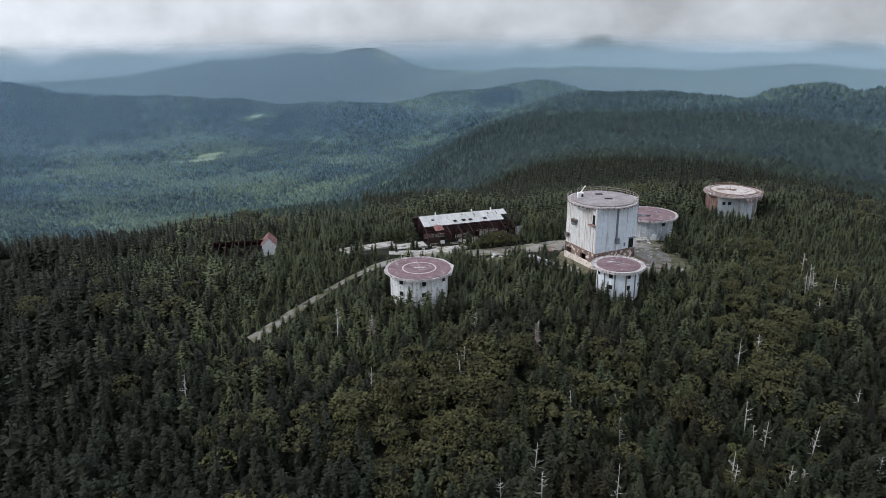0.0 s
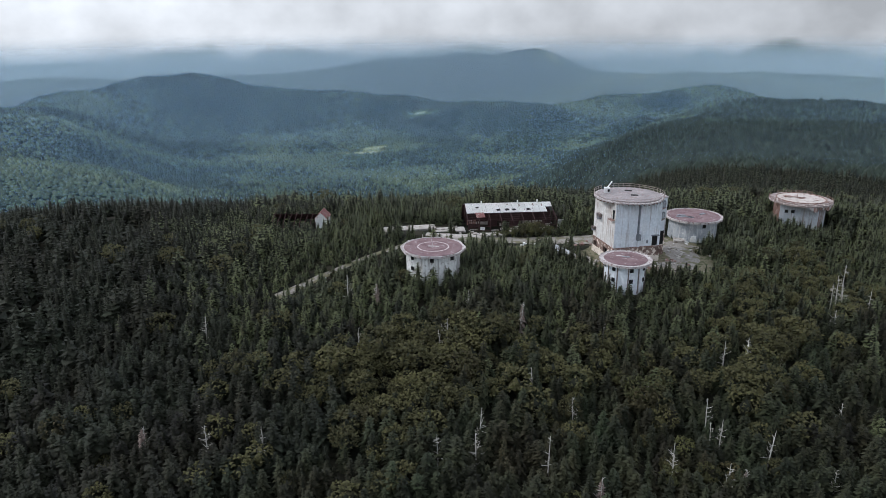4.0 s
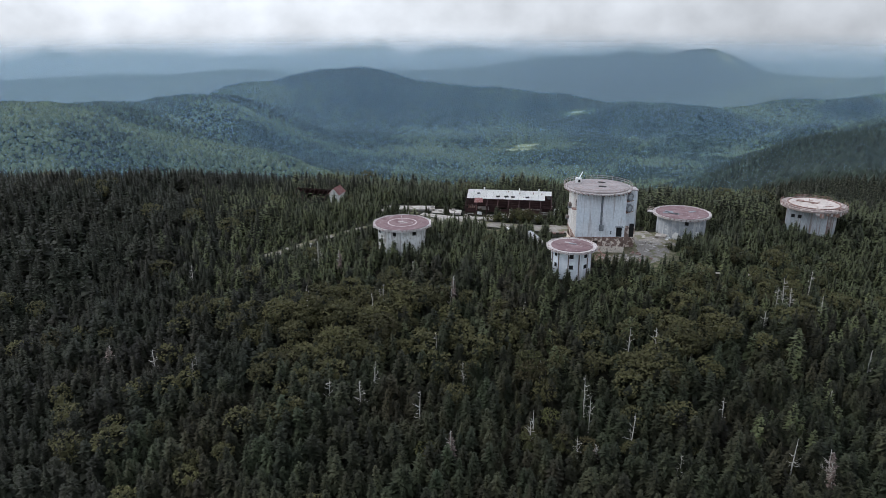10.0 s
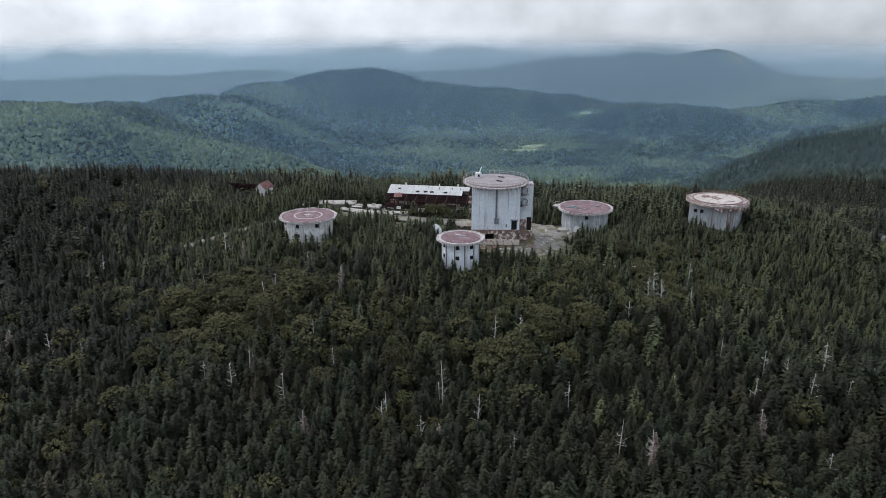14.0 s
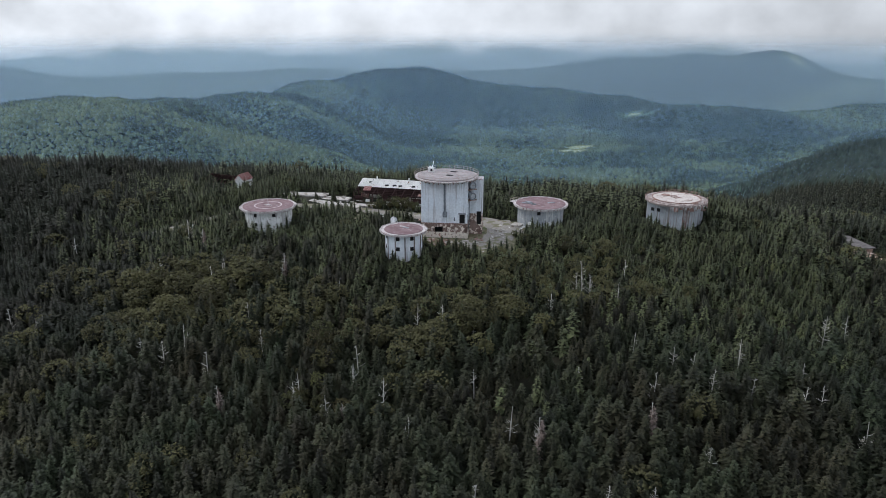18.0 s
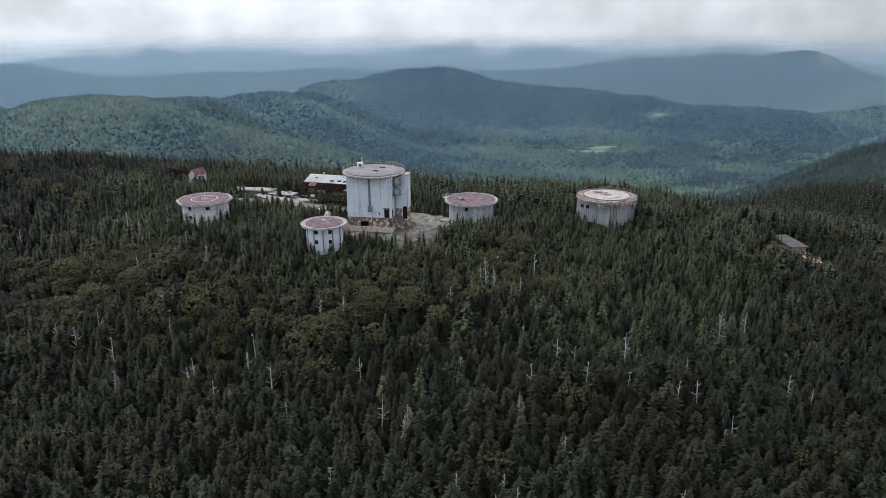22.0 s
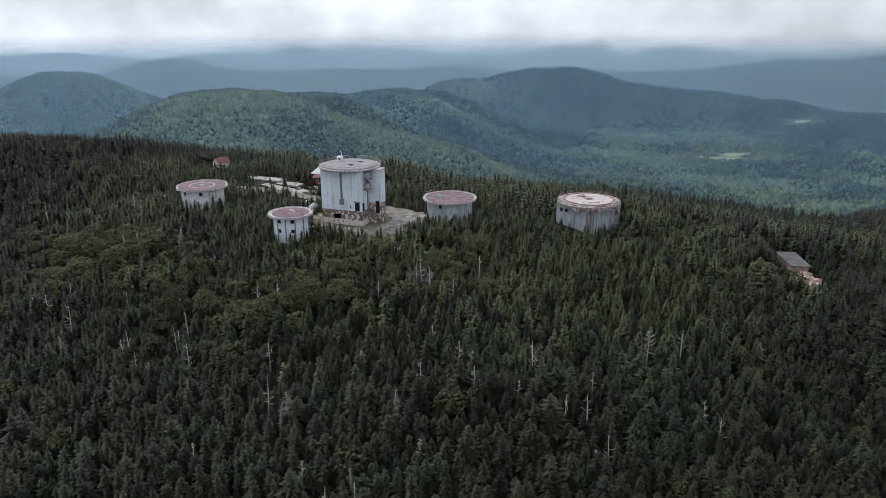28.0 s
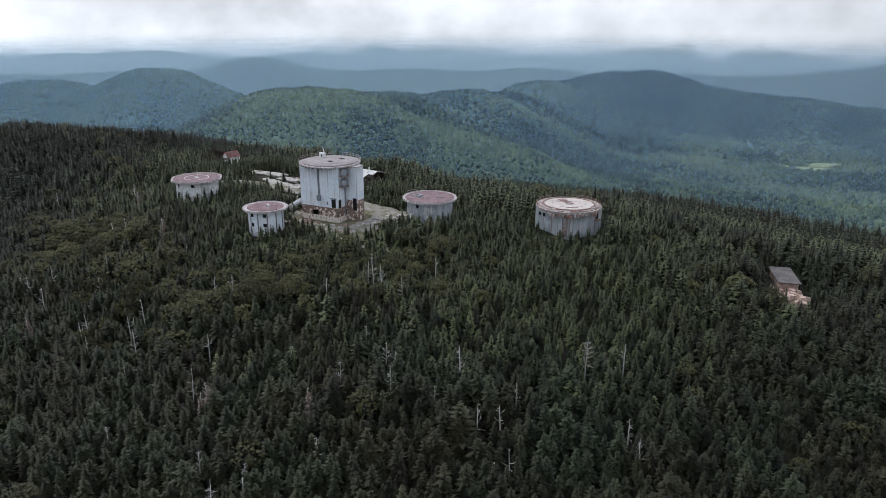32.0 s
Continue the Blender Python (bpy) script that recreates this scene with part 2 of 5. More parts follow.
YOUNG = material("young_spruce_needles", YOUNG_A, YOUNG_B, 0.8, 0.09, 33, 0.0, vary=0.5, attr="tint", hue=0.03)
LEAF = material("broad_leaves", LEAF_A, LEAF_B, 0.8, 0.4, 7, 0.0, vary=0.4, attr="tint", hue=0.02)
SPRUCE_ONE = material("spruce_needles_near", SPRUCE_A, SPRUCE_B, 0.8, 0.06, 50, 0.0, vary=0.45, hue=0.035)
LEAF_ONE = material("broad_leaves_near", LEAF_A, LEAF_B, 0.8, 0.4, 7, 0.0, vary=0.35, hue=0.03)
# valley tones: sunlit patches go into the leaves, cloud shadow into the conifers
VALLEY_LEAF_LIT = material("valley_broad_leaves", (0.058, 0.088, 0.050), (0.112, 0.146, 0.076), 0.85, 0.004, 12, 0.0, vary=0.35, attr="tint", hue=0.03)
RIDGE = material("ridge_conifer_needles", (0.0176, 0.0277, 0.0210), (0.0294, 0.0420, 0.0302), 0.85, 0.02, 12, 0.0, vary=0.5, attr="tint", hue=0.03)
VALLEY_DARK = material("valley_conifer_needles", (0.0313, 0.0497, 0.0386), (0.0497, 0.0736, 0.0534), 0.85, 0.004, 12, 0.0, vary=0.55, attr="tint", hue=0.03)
# near-black core faces put the crown's inner shade into colour
INNER_SHADE = material("shaded_inner_twigs", (0.016, 0.019, 0.012), (0.026, 0.028, 0.018), 0.95, 1.0, 5, 0.0)
STAIN = material("stained_post", (0.13, 0.105, 0.095), (0.24, 0.20, 0.185), 0.8, 1.0, 6, 0.1)
BARK = material("bark", (0.07, 0.06, 0.05), (0.12, 0.10, 0.09), 0.95, 2.0, 5, 0.2)
DEADWOOD = material("bleached_deadwood", (0.30, 0.285, 0.26), (0.48, 0.46, 0.42), 0.9, 2.0, 5, 0.1, vary=0.3)
BROWN_NEEDLE = material("dead_brown_needles", (0.13, 0.10, 0.085), (0.20, 0.155, 0.135), 0.9, 2.0, 4, 0.0)


def ground_material():
    m = bpy.data.materials.new("forest_ground")
    m.use_nodes = True
    n, l = m.node_tree.nodes, m.node_tree.links
    bsdf = n["Principled BSDF"]
    bsdf.inputs["Roughness"].default_value = 0.95
    bsdf.inputs["Specular IOR Level"].default_value = 0.1
    pos = n.new("ShaderNodeNewGeometry").outputs["Position"]

    def noise_at(s, detail):
        t = n.new("ShaderNodeTexNoise")
        t.inputs["Scale"].default_value, t.inputs["Detail"].default_value = s, detail
        l.new(pos, t.inputs["Vector"])
        return t.outputs["Fac"]

    def ramp(fac, lo, hi):
        r = n.new("ShaderNodeMapRange")
        r.inputs["From Min"].default_value, r.inputs["From Max"].default_value = lo, hi
        l.new(fac, r.inputs["Value"])
        return r.outputs["Result"]

    def mix(fac, u, v):
        k = n.new("ShaderNodeMix")
        k.data_type = "RGBA"
        l.new(fac, k.inputs["Factor"])
        for sock, val in (("A", u), ("B", v)):
            if isinstance(val, tuple):
                k.inputs[sock].default_value = (*val, 1)
            else:
                l.new(val, k.inputs[sock])
        return k.outputs["Result"]

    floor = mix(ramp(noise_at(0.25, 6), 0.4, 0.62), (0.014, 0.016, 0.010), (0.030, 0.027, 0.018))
    # crowns of the woods beyond the summit, bright tops and shaded gaps painted in
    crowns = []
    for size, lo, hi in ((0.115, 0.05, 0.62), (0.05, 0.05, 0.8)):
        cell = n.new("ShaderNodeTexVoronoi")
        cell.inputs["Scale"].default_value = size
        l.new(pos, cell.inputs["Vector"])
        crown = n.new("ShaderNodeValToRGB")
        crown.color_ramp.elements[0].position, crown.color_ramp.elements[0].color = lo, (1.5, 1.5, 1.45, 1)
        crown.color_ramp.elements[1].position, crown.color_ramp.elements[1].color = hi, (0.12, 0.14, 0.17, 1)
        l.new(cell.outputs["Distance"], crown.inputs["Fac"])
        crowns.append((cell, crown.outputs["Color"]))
    # wood tone by cover, with sunlight and cloud shadow painted in
    cov = n.new("ShaderNodeAttribute")
    cov.attribute_name = "cover"
    wav = n.new("ShaderNodeMath")
    wav.operation = "MULTIPLY_ADD"
    wav.inputs[1].default_value, wav.inputs[2].default_value = 1.5, -0.75
    l.new(noise_at(0.005, 7), wav.inputs[0])
    tot = n.new("ShaderNodeMath")
    tot.operation, tot.use_clamp = "ADD", True
    l.new(cov.outputs["Fac"], tot.inputs[0])
    l.new(wav.outputs[0], tot.inputs[1])
    kind = mix(tot.outputs[0], (0.040, 0.064, 0.048), (0.18, 0.25, 0.12))
    mead = ramp(cov.outputs["Fac"], 1.0, 1.35)
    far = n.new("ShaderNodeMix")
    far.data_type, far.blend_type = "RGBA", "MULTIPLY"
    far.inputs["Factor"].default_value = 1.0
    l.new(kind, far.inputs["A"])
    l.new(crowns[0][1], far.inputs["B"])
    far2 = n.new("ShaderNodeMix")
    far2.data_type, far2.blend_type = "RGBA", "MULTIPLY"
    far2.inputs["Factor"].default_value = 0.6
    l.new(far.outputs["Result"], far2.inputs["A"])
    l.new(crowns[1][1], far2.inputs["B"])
    cell = crowns[0][0]
    length = n.new("ShaderNodeVectorMath")
    length.operation = "LENGTH"
    l.new(pos, length.inputs[0])
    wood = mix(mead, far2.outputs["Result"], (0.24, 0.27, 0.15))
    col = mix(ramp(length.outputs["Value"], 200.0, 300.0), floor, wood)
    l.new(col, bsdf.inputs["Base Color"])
    bp = n.new("ShaderNodeBump")
    bp.invert = True
    bp.inputs["Strength"].default_value, bp.inputs["Distance"].default_value = 1.0, 6.0
    l.new(cell.outputs["Distance"], bp.inputs["Height"])
    l.new(bp.outputs["Normal"], bsdf.inputs["Normal"])
    return m


GROUND = ground_material()


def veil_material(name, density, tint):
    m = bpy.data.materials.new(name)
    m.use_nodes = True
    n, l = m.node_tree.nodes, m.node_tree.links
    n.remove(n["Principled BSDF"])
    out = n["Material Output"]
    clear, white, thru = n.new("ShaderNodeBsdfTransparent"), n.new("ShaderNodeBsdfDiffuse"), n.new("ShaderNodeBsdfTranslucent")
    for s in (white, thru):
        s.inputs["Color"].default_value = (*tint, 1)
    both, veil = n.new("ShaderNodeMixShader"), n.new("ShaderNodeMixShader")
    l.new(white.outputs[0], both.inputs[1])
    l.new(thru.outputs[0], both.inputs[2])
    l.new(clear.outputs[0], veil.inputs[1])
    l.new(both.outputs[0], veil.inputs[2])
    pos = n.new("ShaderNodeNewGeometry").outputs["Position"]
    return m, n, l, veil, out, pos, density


# ---- the land ----
HILLS = [  # bearing left of north, distance, top, spread along and across, leafiness (raised where sunlit, lowered under cloud shadow), all from the summit
    (36.6, 3420, -198, 600, 520, 0.16), (30.5, 3380, -262, 480, 420, 0.16), (25, 3300, -300, 460, 360, 0.18), (19.5, 3200, -322, 460, 320, 0.2), (13, 3050, -325, 420, 300, 0.2), (7.6, 2900, -312, 330, 220, 0.15), (-2, 2750, -322, 330, 220, 0.2),
    (43.5, 3300, -262, 360, 420, 0.55), (47.3, 2650, -262, 420, 420, 0.3), (50.5, 2350, -214, 460, 480, 0.4), (57, 2150, -182, 420, 480, 0.45), (63.5, 1960, -152, 520, 700, 0.50), (56, 1800, -236, 420, 420, 0.72), (49, 1720, -270, 380, 380, 0.70), (75.4, 3250, -193, 430, 520, 0.8), (83, 3500, -240, 500, 500, 0.6),
    (8.2, 3980, -116, 330, 320, 0.12), (12.5, 3960, -142, 420, 340, 0.15), (18, 4000, -164, 500, 340, 0.3), (26, 4600, -128, 620, 300, 0.4), (13, 3700, -235, 380, 220, 0.15), (22, 3950, -268, 300, 150, 0.12), (29, 4250, -240, 520, 200, 0.3), (24, 3800, -322, 260, 110, 0.1),
    (-6.6, 3650, -228, 520, 420, 0.9), (1, 3600, -275, 420, 300, 0.8), (-3, 3350, -300, 220, 140, 0.15), (-14, 4300, -208, 800, 420, 0.7), (-25, 4400, -170, 900, 420, 0.6), (5, 4150, -258, 500, 260, 0.75),
    (57, 4350, -142, 160, 200, 0.4), (68.5, 4000, -178, 420, 300, 0.4), (48, 4300, -222, 700, 260, 0.5), (41, 4500, -190, 600, 240, 0.5), (62, 4450, -196, 700, 240, 0.5), (78, 4450, -150, 900, 300, 0.4), (-38, 4350, -190, 900, 420, 0.5),
    (-27.5, 1780, -122, 300, 480, 0.2), (-35, 1700, -116, 420, 480, 0.2),
]
SPOTS = [  # levels of the summit where it is built on or wooded: x, y, z
    (0, 0, 0), (0, -21, 0.3), (-45, -24, 0.4), (18, 21, 0), (50, 44, 1.3), (-34, 18, -1.4), (-85, 5, 1.4), (50, 33, -0.6), (40, 42, 0.2), (102, 71, -11), (26, -66, -18.5), (-19, -80, -18.5), (-24, -71, -16),
    (80, -33, -13), (95, 2, -13), (-76, -34, -3), (-150, 0, 1.5), (-190, -50, 1), (-258, -50, 7), (-80, 18, 1), (45, 75, -2.5), (-40, 46, -0.5), (110, 120, -15), (-100, 80, -24),
    (-30, 92, -22), (55, 125, -20), (-110, -75, -16), (14, -10, -0.2), (30, -5, -1.2), (-22, 6, -0.6), (5, -38, -6.5), (-45, -45, -6.5), (2, -29, -1.6), (-45, -34, -1.6),
]


def uneven(x, y):
    z = np.sin(x / 310 + 1.3) * np.sin(y / 270 + 0.4) * 13 + np.sin(x / 137 + y / 190 + 0.8) * 7 + np.sin(x / 83 - y / 71) * 4
    return z + np.sin(x / 39 + 2 * np.sin(y / 143)) * np.sin(y / 47 + 1.1 * np.sin(x / 91)) * 4 + np.sin(x / 21 + y / 37) * np.sin(y / 19) * 1.5


def mountain(x, y, want_cover=False):
    r2 = x * x + y * y
    r = np.sqrt(r2)
    # the valley floor; past 2.5 km it draws in what lies farther off, up to the plains under the cloud
    past = np.clip(r - 2500, 0, 2400)
    base = 59 - 544 * r / (np.minimum(r, 2500) + past / (1 - past / 2900) + 1e-6)
    z = base + (-7 - base) * np.exp(-r2 / 860**2)
    # the long shoulder running off to the north-east
    a = radians(-14)
    along, left = -x * math.sin(a) + y * math.cos(a), -x * math.cos(a) - y * math.sin(a)
    crest = np.interp(along, [0, 250, 420, 1000, 1800, 2200, 2800], [-72, -60, -72, -108, -158, -215, -420])
    width = np.where(left > 0, 620, 1250) * np.clip(0.25 + along / 1600, 0.25, 1.0)
    spur = base + (crest - base) * np.exp(-(np.abs(left / width) ** 2.5)) * np.clip(along / 160, 0, 1)
    z = z + np.logaddexp(0, (spur - z) / 10) * 10
    z = z + 45 * np.exp(-((x + 330) / 150) ** 2 - ((y + 70) / 110) ** 2)
    # leafiness also carries light: raised on sunlit uplands, lowered under cloud shadow
    cover = 0.56 + 0.25 * np.clip((r - 3300) / 800, 0, 1) - 0.34 * np.exp(-((r / 1150) ** 4)) - 0.45 * np.exp(-((left / 800) ** 4)) * np.exp(-((along - 1200) / 1200) ** 4)
    for az, d, top, along, across, leafy in HILLS:
        a = radians(az)
        cx, cy = -d * math.sin(a), d * math.cos(a)
        u, v = (x - cx) * math.cos(a) + (y - cy) * math.sin(a), -(x - cx) * math.sin(a) + (y - cy) * math.cos(a)
        g = 1 / (1 + ((u / along) ** 2 + (v / across) ** 2) ** 1.35) ** 1.5
        hill = base + (top - base) * g
        over = 1 / (1 + np.exp(-(hill - z) / 14))
        cover = cover + (leafy - cover) * np.clip(over * g * 1.8, 0, 1)
        z = z + np.logaddexp(0, (hill - z) / 14) * 14
    if want_cover:
        # clearings in the valley
        for az, d, lu, lv in ((22.9, 2520, 110, 30), (21.2, 2580, 60, 26), (17.2, 2950, 60, 26), (6.2, 3900, 70, 60), (-1, 3950, 60, 50)):
            a = radians(az)
            dx, dy = x + d * math.sin(a), y - d * math.cos(a)
            u, v = dx * math.cos(a) + dy * math.sin(a), -dx * math.sin(a) + dy * math.cos(a)
            cover = cover + 1.7 * np.exp(-((u / lu) ** 2) - ((v + 0.12 * u) / lv) ** 2)
        return cover
    return z + uneven(x, y) * np.clip((r - 350) / 700, 0, 1)


RING = [(300 * math.cos(a), 300 * math.sin(a)) for a in np.linspace(0, 2 * math.pi, 16, endpoint=False)]
KX = np.array([p[0] for p in SPOTS] + [p[0] for p in RING], float)
KY = np.array([p[1] for p in SPOTS] + [p[1] for p in RING], float)
KZ = np.array([p[2] for p in SPOTS] + [float(mountain(np.array(p[0]), np.array(p[1]))) for p in RING])
KW = np.linalg.solve(np.hypot(KX[:, None] - KX, KY[:, None] - KY) + np.eye(len(KX)) * -6.0, KZ - KZ.mean())


def height(x, y):
    x, y = np.asarray(x, float), np.asarray(y, float)
    shape = x.shape
    x, y = x.ravel(), y.ravel()
    r = np.hypot(x, y)
    z = mountain(x, y)
    near = r < 420
    if near.any():
        local = np.hypot(x[near, None] - KX, y[near, None] - KY) @ KW + KZ.mean()
        w = np.exp(-((r[near] / 285) ** 6))
        z[near] = z[near] * (1 - w) + local * w
    return z.reshape(shape)


def level(x, y):
    return float(height(np.array([x]), np.array([y]))[0])


def mesh_object(name, verts, faces, mat, parent=None):
    me = bpy.data.meshes.new(name)
    me.from_pydata([tuple(v) for v in verts], [], faces)
    me.materials.append(mat)
    ob = new(name, me)
    ob.parent = parent
    return ob


radii = [0.0]
while radii[-1] < 4750:
    radii.append(radii[-1] + max(1.6, min(0.024 * radii[-1], 46.0)))
NT = 420
gv = [(0.0, 0.0, level(0, 0))]
for r in radii[1:]:
    a = np.arange(NT) * 2 * math.pi / NT
    xs, ys = r * np.cos(a), r * np.sin(a)
    gv += list(zip(xs.tolist(), ys.tolist(), height(xs, ys).tolist()))
gf = [(0, 1 + k, 1 + (k + 1) % NT) for k in range(NT)]
for i in range(len(radii) - 2):
    o = 1 + i * NT
    gf += [(o + k, o + NT + k, o + NT + (k + 1) % NT, o + (k + 1) % NT) for k in range(NT)]
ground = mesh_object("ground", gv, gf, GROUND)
ground.data.polygons.foreach_set("use_smooth", [True] * len(gf))
gxy = np.array(gv)
ground.data.attributes.new("cover", "FLOAT", "POINT").data.foreach_set("value", mountain(gxy[:, 0], gxy[:, 1], True))
tagged(ground, "wooded mountain summit above hazy forested valley and hills", "ground", kind="structure")


# ---- haze and cloud ----
def ring_sheet(name, radius, z0, z1, mat, cx=60, cy=-140, steps=96, rows=6):
    a = [2 * math.pi * k / steps for k in range(steps)]
    v = [(cx + radius * math.cos(t), cy + radius * math.sin(t), z0 + (z1 - z0) * j / rows) for j in range(rows + 1) for t in a]
    f = [(j * steps + k, j * steps + (k + 1) % steps, (j + 1) * steps + (k + 1) % steps, (j + 1) * steps + k) for j in range(rows) for k in range(steps)]
    ob = mesh_object(name, v, f, mat)
    ob.data.polygons.foreach_set("use_smooth", [True] * len(f))
    return ob


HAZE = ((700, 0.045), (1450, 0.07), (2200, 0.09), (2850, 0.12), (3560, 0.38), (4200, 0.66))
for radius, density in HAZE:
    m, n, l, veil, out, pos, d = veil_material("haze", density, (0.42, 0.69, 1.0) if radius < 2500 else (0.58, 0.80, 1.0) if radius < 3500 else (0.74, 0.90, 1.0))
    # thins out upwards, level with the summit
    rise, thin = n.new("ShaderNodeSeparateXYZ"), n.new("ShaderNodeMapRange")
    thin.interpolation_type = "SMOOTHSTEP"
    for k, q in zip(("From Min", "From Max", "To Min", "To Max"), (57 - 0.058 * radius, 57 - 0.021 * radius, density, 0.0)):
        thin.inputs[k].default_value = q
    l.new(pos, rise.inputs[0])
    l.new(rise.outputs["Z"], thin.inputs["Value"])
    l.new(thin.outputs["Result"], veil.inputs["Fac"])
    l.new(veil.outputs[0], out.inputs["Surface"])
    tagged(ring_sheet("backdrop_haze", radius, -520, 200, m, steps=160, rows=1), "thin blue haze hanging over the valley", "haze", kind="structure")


def cloud_material():
    """Low cloud seen far off: soft hanging fringe, grey bellies and white breaks, brighter towards the veiled sun."""
    m = bpy.data.materials.new("cloud")
    m.use_nodes = True
    n, l = m.node_tree.nodes, m.node_tree.links
    n.remove(n["Principled BSDF"])
    m.cycles.emission_sampling = "NONE"
    clear, glow, veil = n.new("ShaderNodeBsdfTransparent"), n.new("ShaderNodeEmission"), n.new("ShaderNodeMixShader")
    pos = n.new("ShaderNodeNewGeometry").outputs["Position"]

    def noise_at(size, detail, stretch):
        mp = n.new("ShaderNodeMapping")
        mp.inputs["Scale"].default_value = (1, 1, stretch)
        l.new(pos, mp.inputs["Vector"])
        t = n.new("ShaderNodeTexNoise")
        t.inputs["Scale"].default_value, t.inputs["Detail"].default_value = size, detail
        l.new(mp.outputs["Vector"], t.inputs["Vector"])
        return t.outputs["Fac"]

    def ramp(value, a, b, c, d, smooth=False):
        r = n.new("ShaderNodeMapRange")
        for k, q in zip(("From Min", "From Max", "To Min", "To Max"), (a, b, c, d)):
            r.inputs[k].default_value = q
        if smooth:
            r.interpolation_type = "SMOOTHSTEP"
        l.new(value, r.inputs["Value"])
        return r.outputs["Result"]

    def math_of(op, a, b):
        k = n.new("ShaderNodeMath")
        k.operation = op
        for sock, q in zip(k.inputs, (a, b)):
            if isinstance(q, float):
                sock.default_value = q
            else:
                l.new(q, sock)
        return k.outputs[0]

    rise = n.new("ShaderNodeSeparateXYZ")
    l.new(pos, rise.inputs[0])
    fringe = ramp(noise_at(0.0015, 7, 0.9), 0.3, 0.7, -85.0, 85.0)
    l.new(ramp(math_of("ADD", rise.outputs["Z"], fringe), -215.0, -130.0, 0.0, 0.99, True), veil.inputs["Fac"])
    side = n.new("ShaderNodeVectorMath")
    side.operation = "DOT_PRODUCT"
    side.inputs[1].default_value = (-0.97 / 4480, 0.25 / 4480, 0.0)
    l.new(pos, side.inputs[0])
    puffs = ramp(noise_at(0.0014, 6, 1.3), 0.36, 0.66, 0.47, 0.77)
    l.new(math_of("MULTIPLY", puffs, ramp(side.outputs["Value"], 0.25, 0.95, 0.86, 1.38)), glow.inputs["Strength"])
    glow.inputs["Color"].default_value = (0.945, 0.97, 1.0, 1)
    l.new(clear.outputs[0], veil.inputs[1])
    l.new(glow.outputs[0], veil.inputs[2])
    l.new(veil.outputs[0], n["Material Output"].inputs["Surface"])
    return m


tagged(ring_sheet("backdrop_cloud", 4480, -380, 1500, cloud_material(), rows=14), "low grey and white cloud bank over the hills", "cloud", kind="structure")


# ---- small builders ----
def thing(name, x, y, z, rz=0.0, label="", category="", group=""):
    ob = new(name)
    ob.empty_display_size = 0.5
    ob.matrix_basis = pose(x, y, z, 0, 0, rz)
    return tagged(ob, label, category, group)


def part(name, bm, mat, parent, label=""):
    me = bpy.data.meshes.new(name)
    bm.normal_update()
    bm.to_mesh(me)
    bm.free()
    me.materials.append(mat)
    ob = new(name, me)
    ob.parent = parent
    if label:
        ob["label"] = label
    return ob


def again(ob, m, parent=None):
    c = new(ob.name.split(".")[0], ob.data)
    c.parent = parent or ob.parent
    c.matrix_basis = m
    if "label" in ob:
        c["label"] = ob["label"]
    return c


def box(x0, x1, y0, y1, z0, z1, bevel=0.0, bm=None):
    bm = bm or bmesh.new()
    got = bmesh.ops.create_cube(bm, size=1.0, matrix=Matrix.Translation(((x0 + x1) / 2, (y0 + y1) / 2, (z0 + z1) / 2)) @ Matrix.Diagonal((x1 - x0, y1 - y0, z1 - z0, 1)))
    if bevel:
        edges = {e for v in got["verts"] for e in v.link_edges}
        bmesh.ops.bevel(bm, geom=list(edges), offset=bevel, segments=1, affect="EDGES")
    return bm


def prism(points, z0, z1, bm=None):
    bm = bm or bmesh.new()
    lo = [bm.verts.new((x, y, z0)) for x, y in points]
    hi = [bm.verts.new((x, y, z1)) for x, y in points]
    bm.faces.new(lo[::-1])
    bm.faces.new(hi)
    k = len(points)
    for i in range(k):
        bm.faces.new((lo[i], lo[(i + 1) % k], hi[(i + 1) % k], hi[i]))
    return bm


def ngon(r, k, turn=0.0, cx=0.0, cy=0.0):
    return [(cx + r * math.cos(2 * math.pi * i / k + turn), cy + r * math.sin(2 * math.pi * i / k + turn)) for i in range(k)]


def washer(r0, r1, k, z0, z1, turn=0.0):
    bm = bmesh.new()
    rings = [[bm.verts.new((x, y, z)) for x, y in ngon(r, k, turn)] for r, z in ((r0, z0), (r1, z0), (r1, z1), (r0, z1))]
    for a in range(4):
        p, q = rings[a], rings[(a + 1) % 4]
        for i in range(k):
            bm.faces.new((p[i], p[(i + 1) % k], q[(i + 1) % k], q[i]))
    bmesh.ops.recalc_face_normals(bm, faces=bm.faces)
    return bm


def rod(p, q, r0, r1=None, k=6, bm=None):
    bm = bm or bmesh.new()
    p, q = Vector(p), Vector(q)
    turn = (q - p).to_track_quat("Z", "Y").to_matrix().to_4x4()
    bmesh.ops.create_cone(bm, cap_ends=True, segments=k, radius1=r0, radius2=r0 if r1 is None else r1, depth=(q - p).length, matrix=Matrix.Translation((p + q) / 2) @ turn)
    return bm


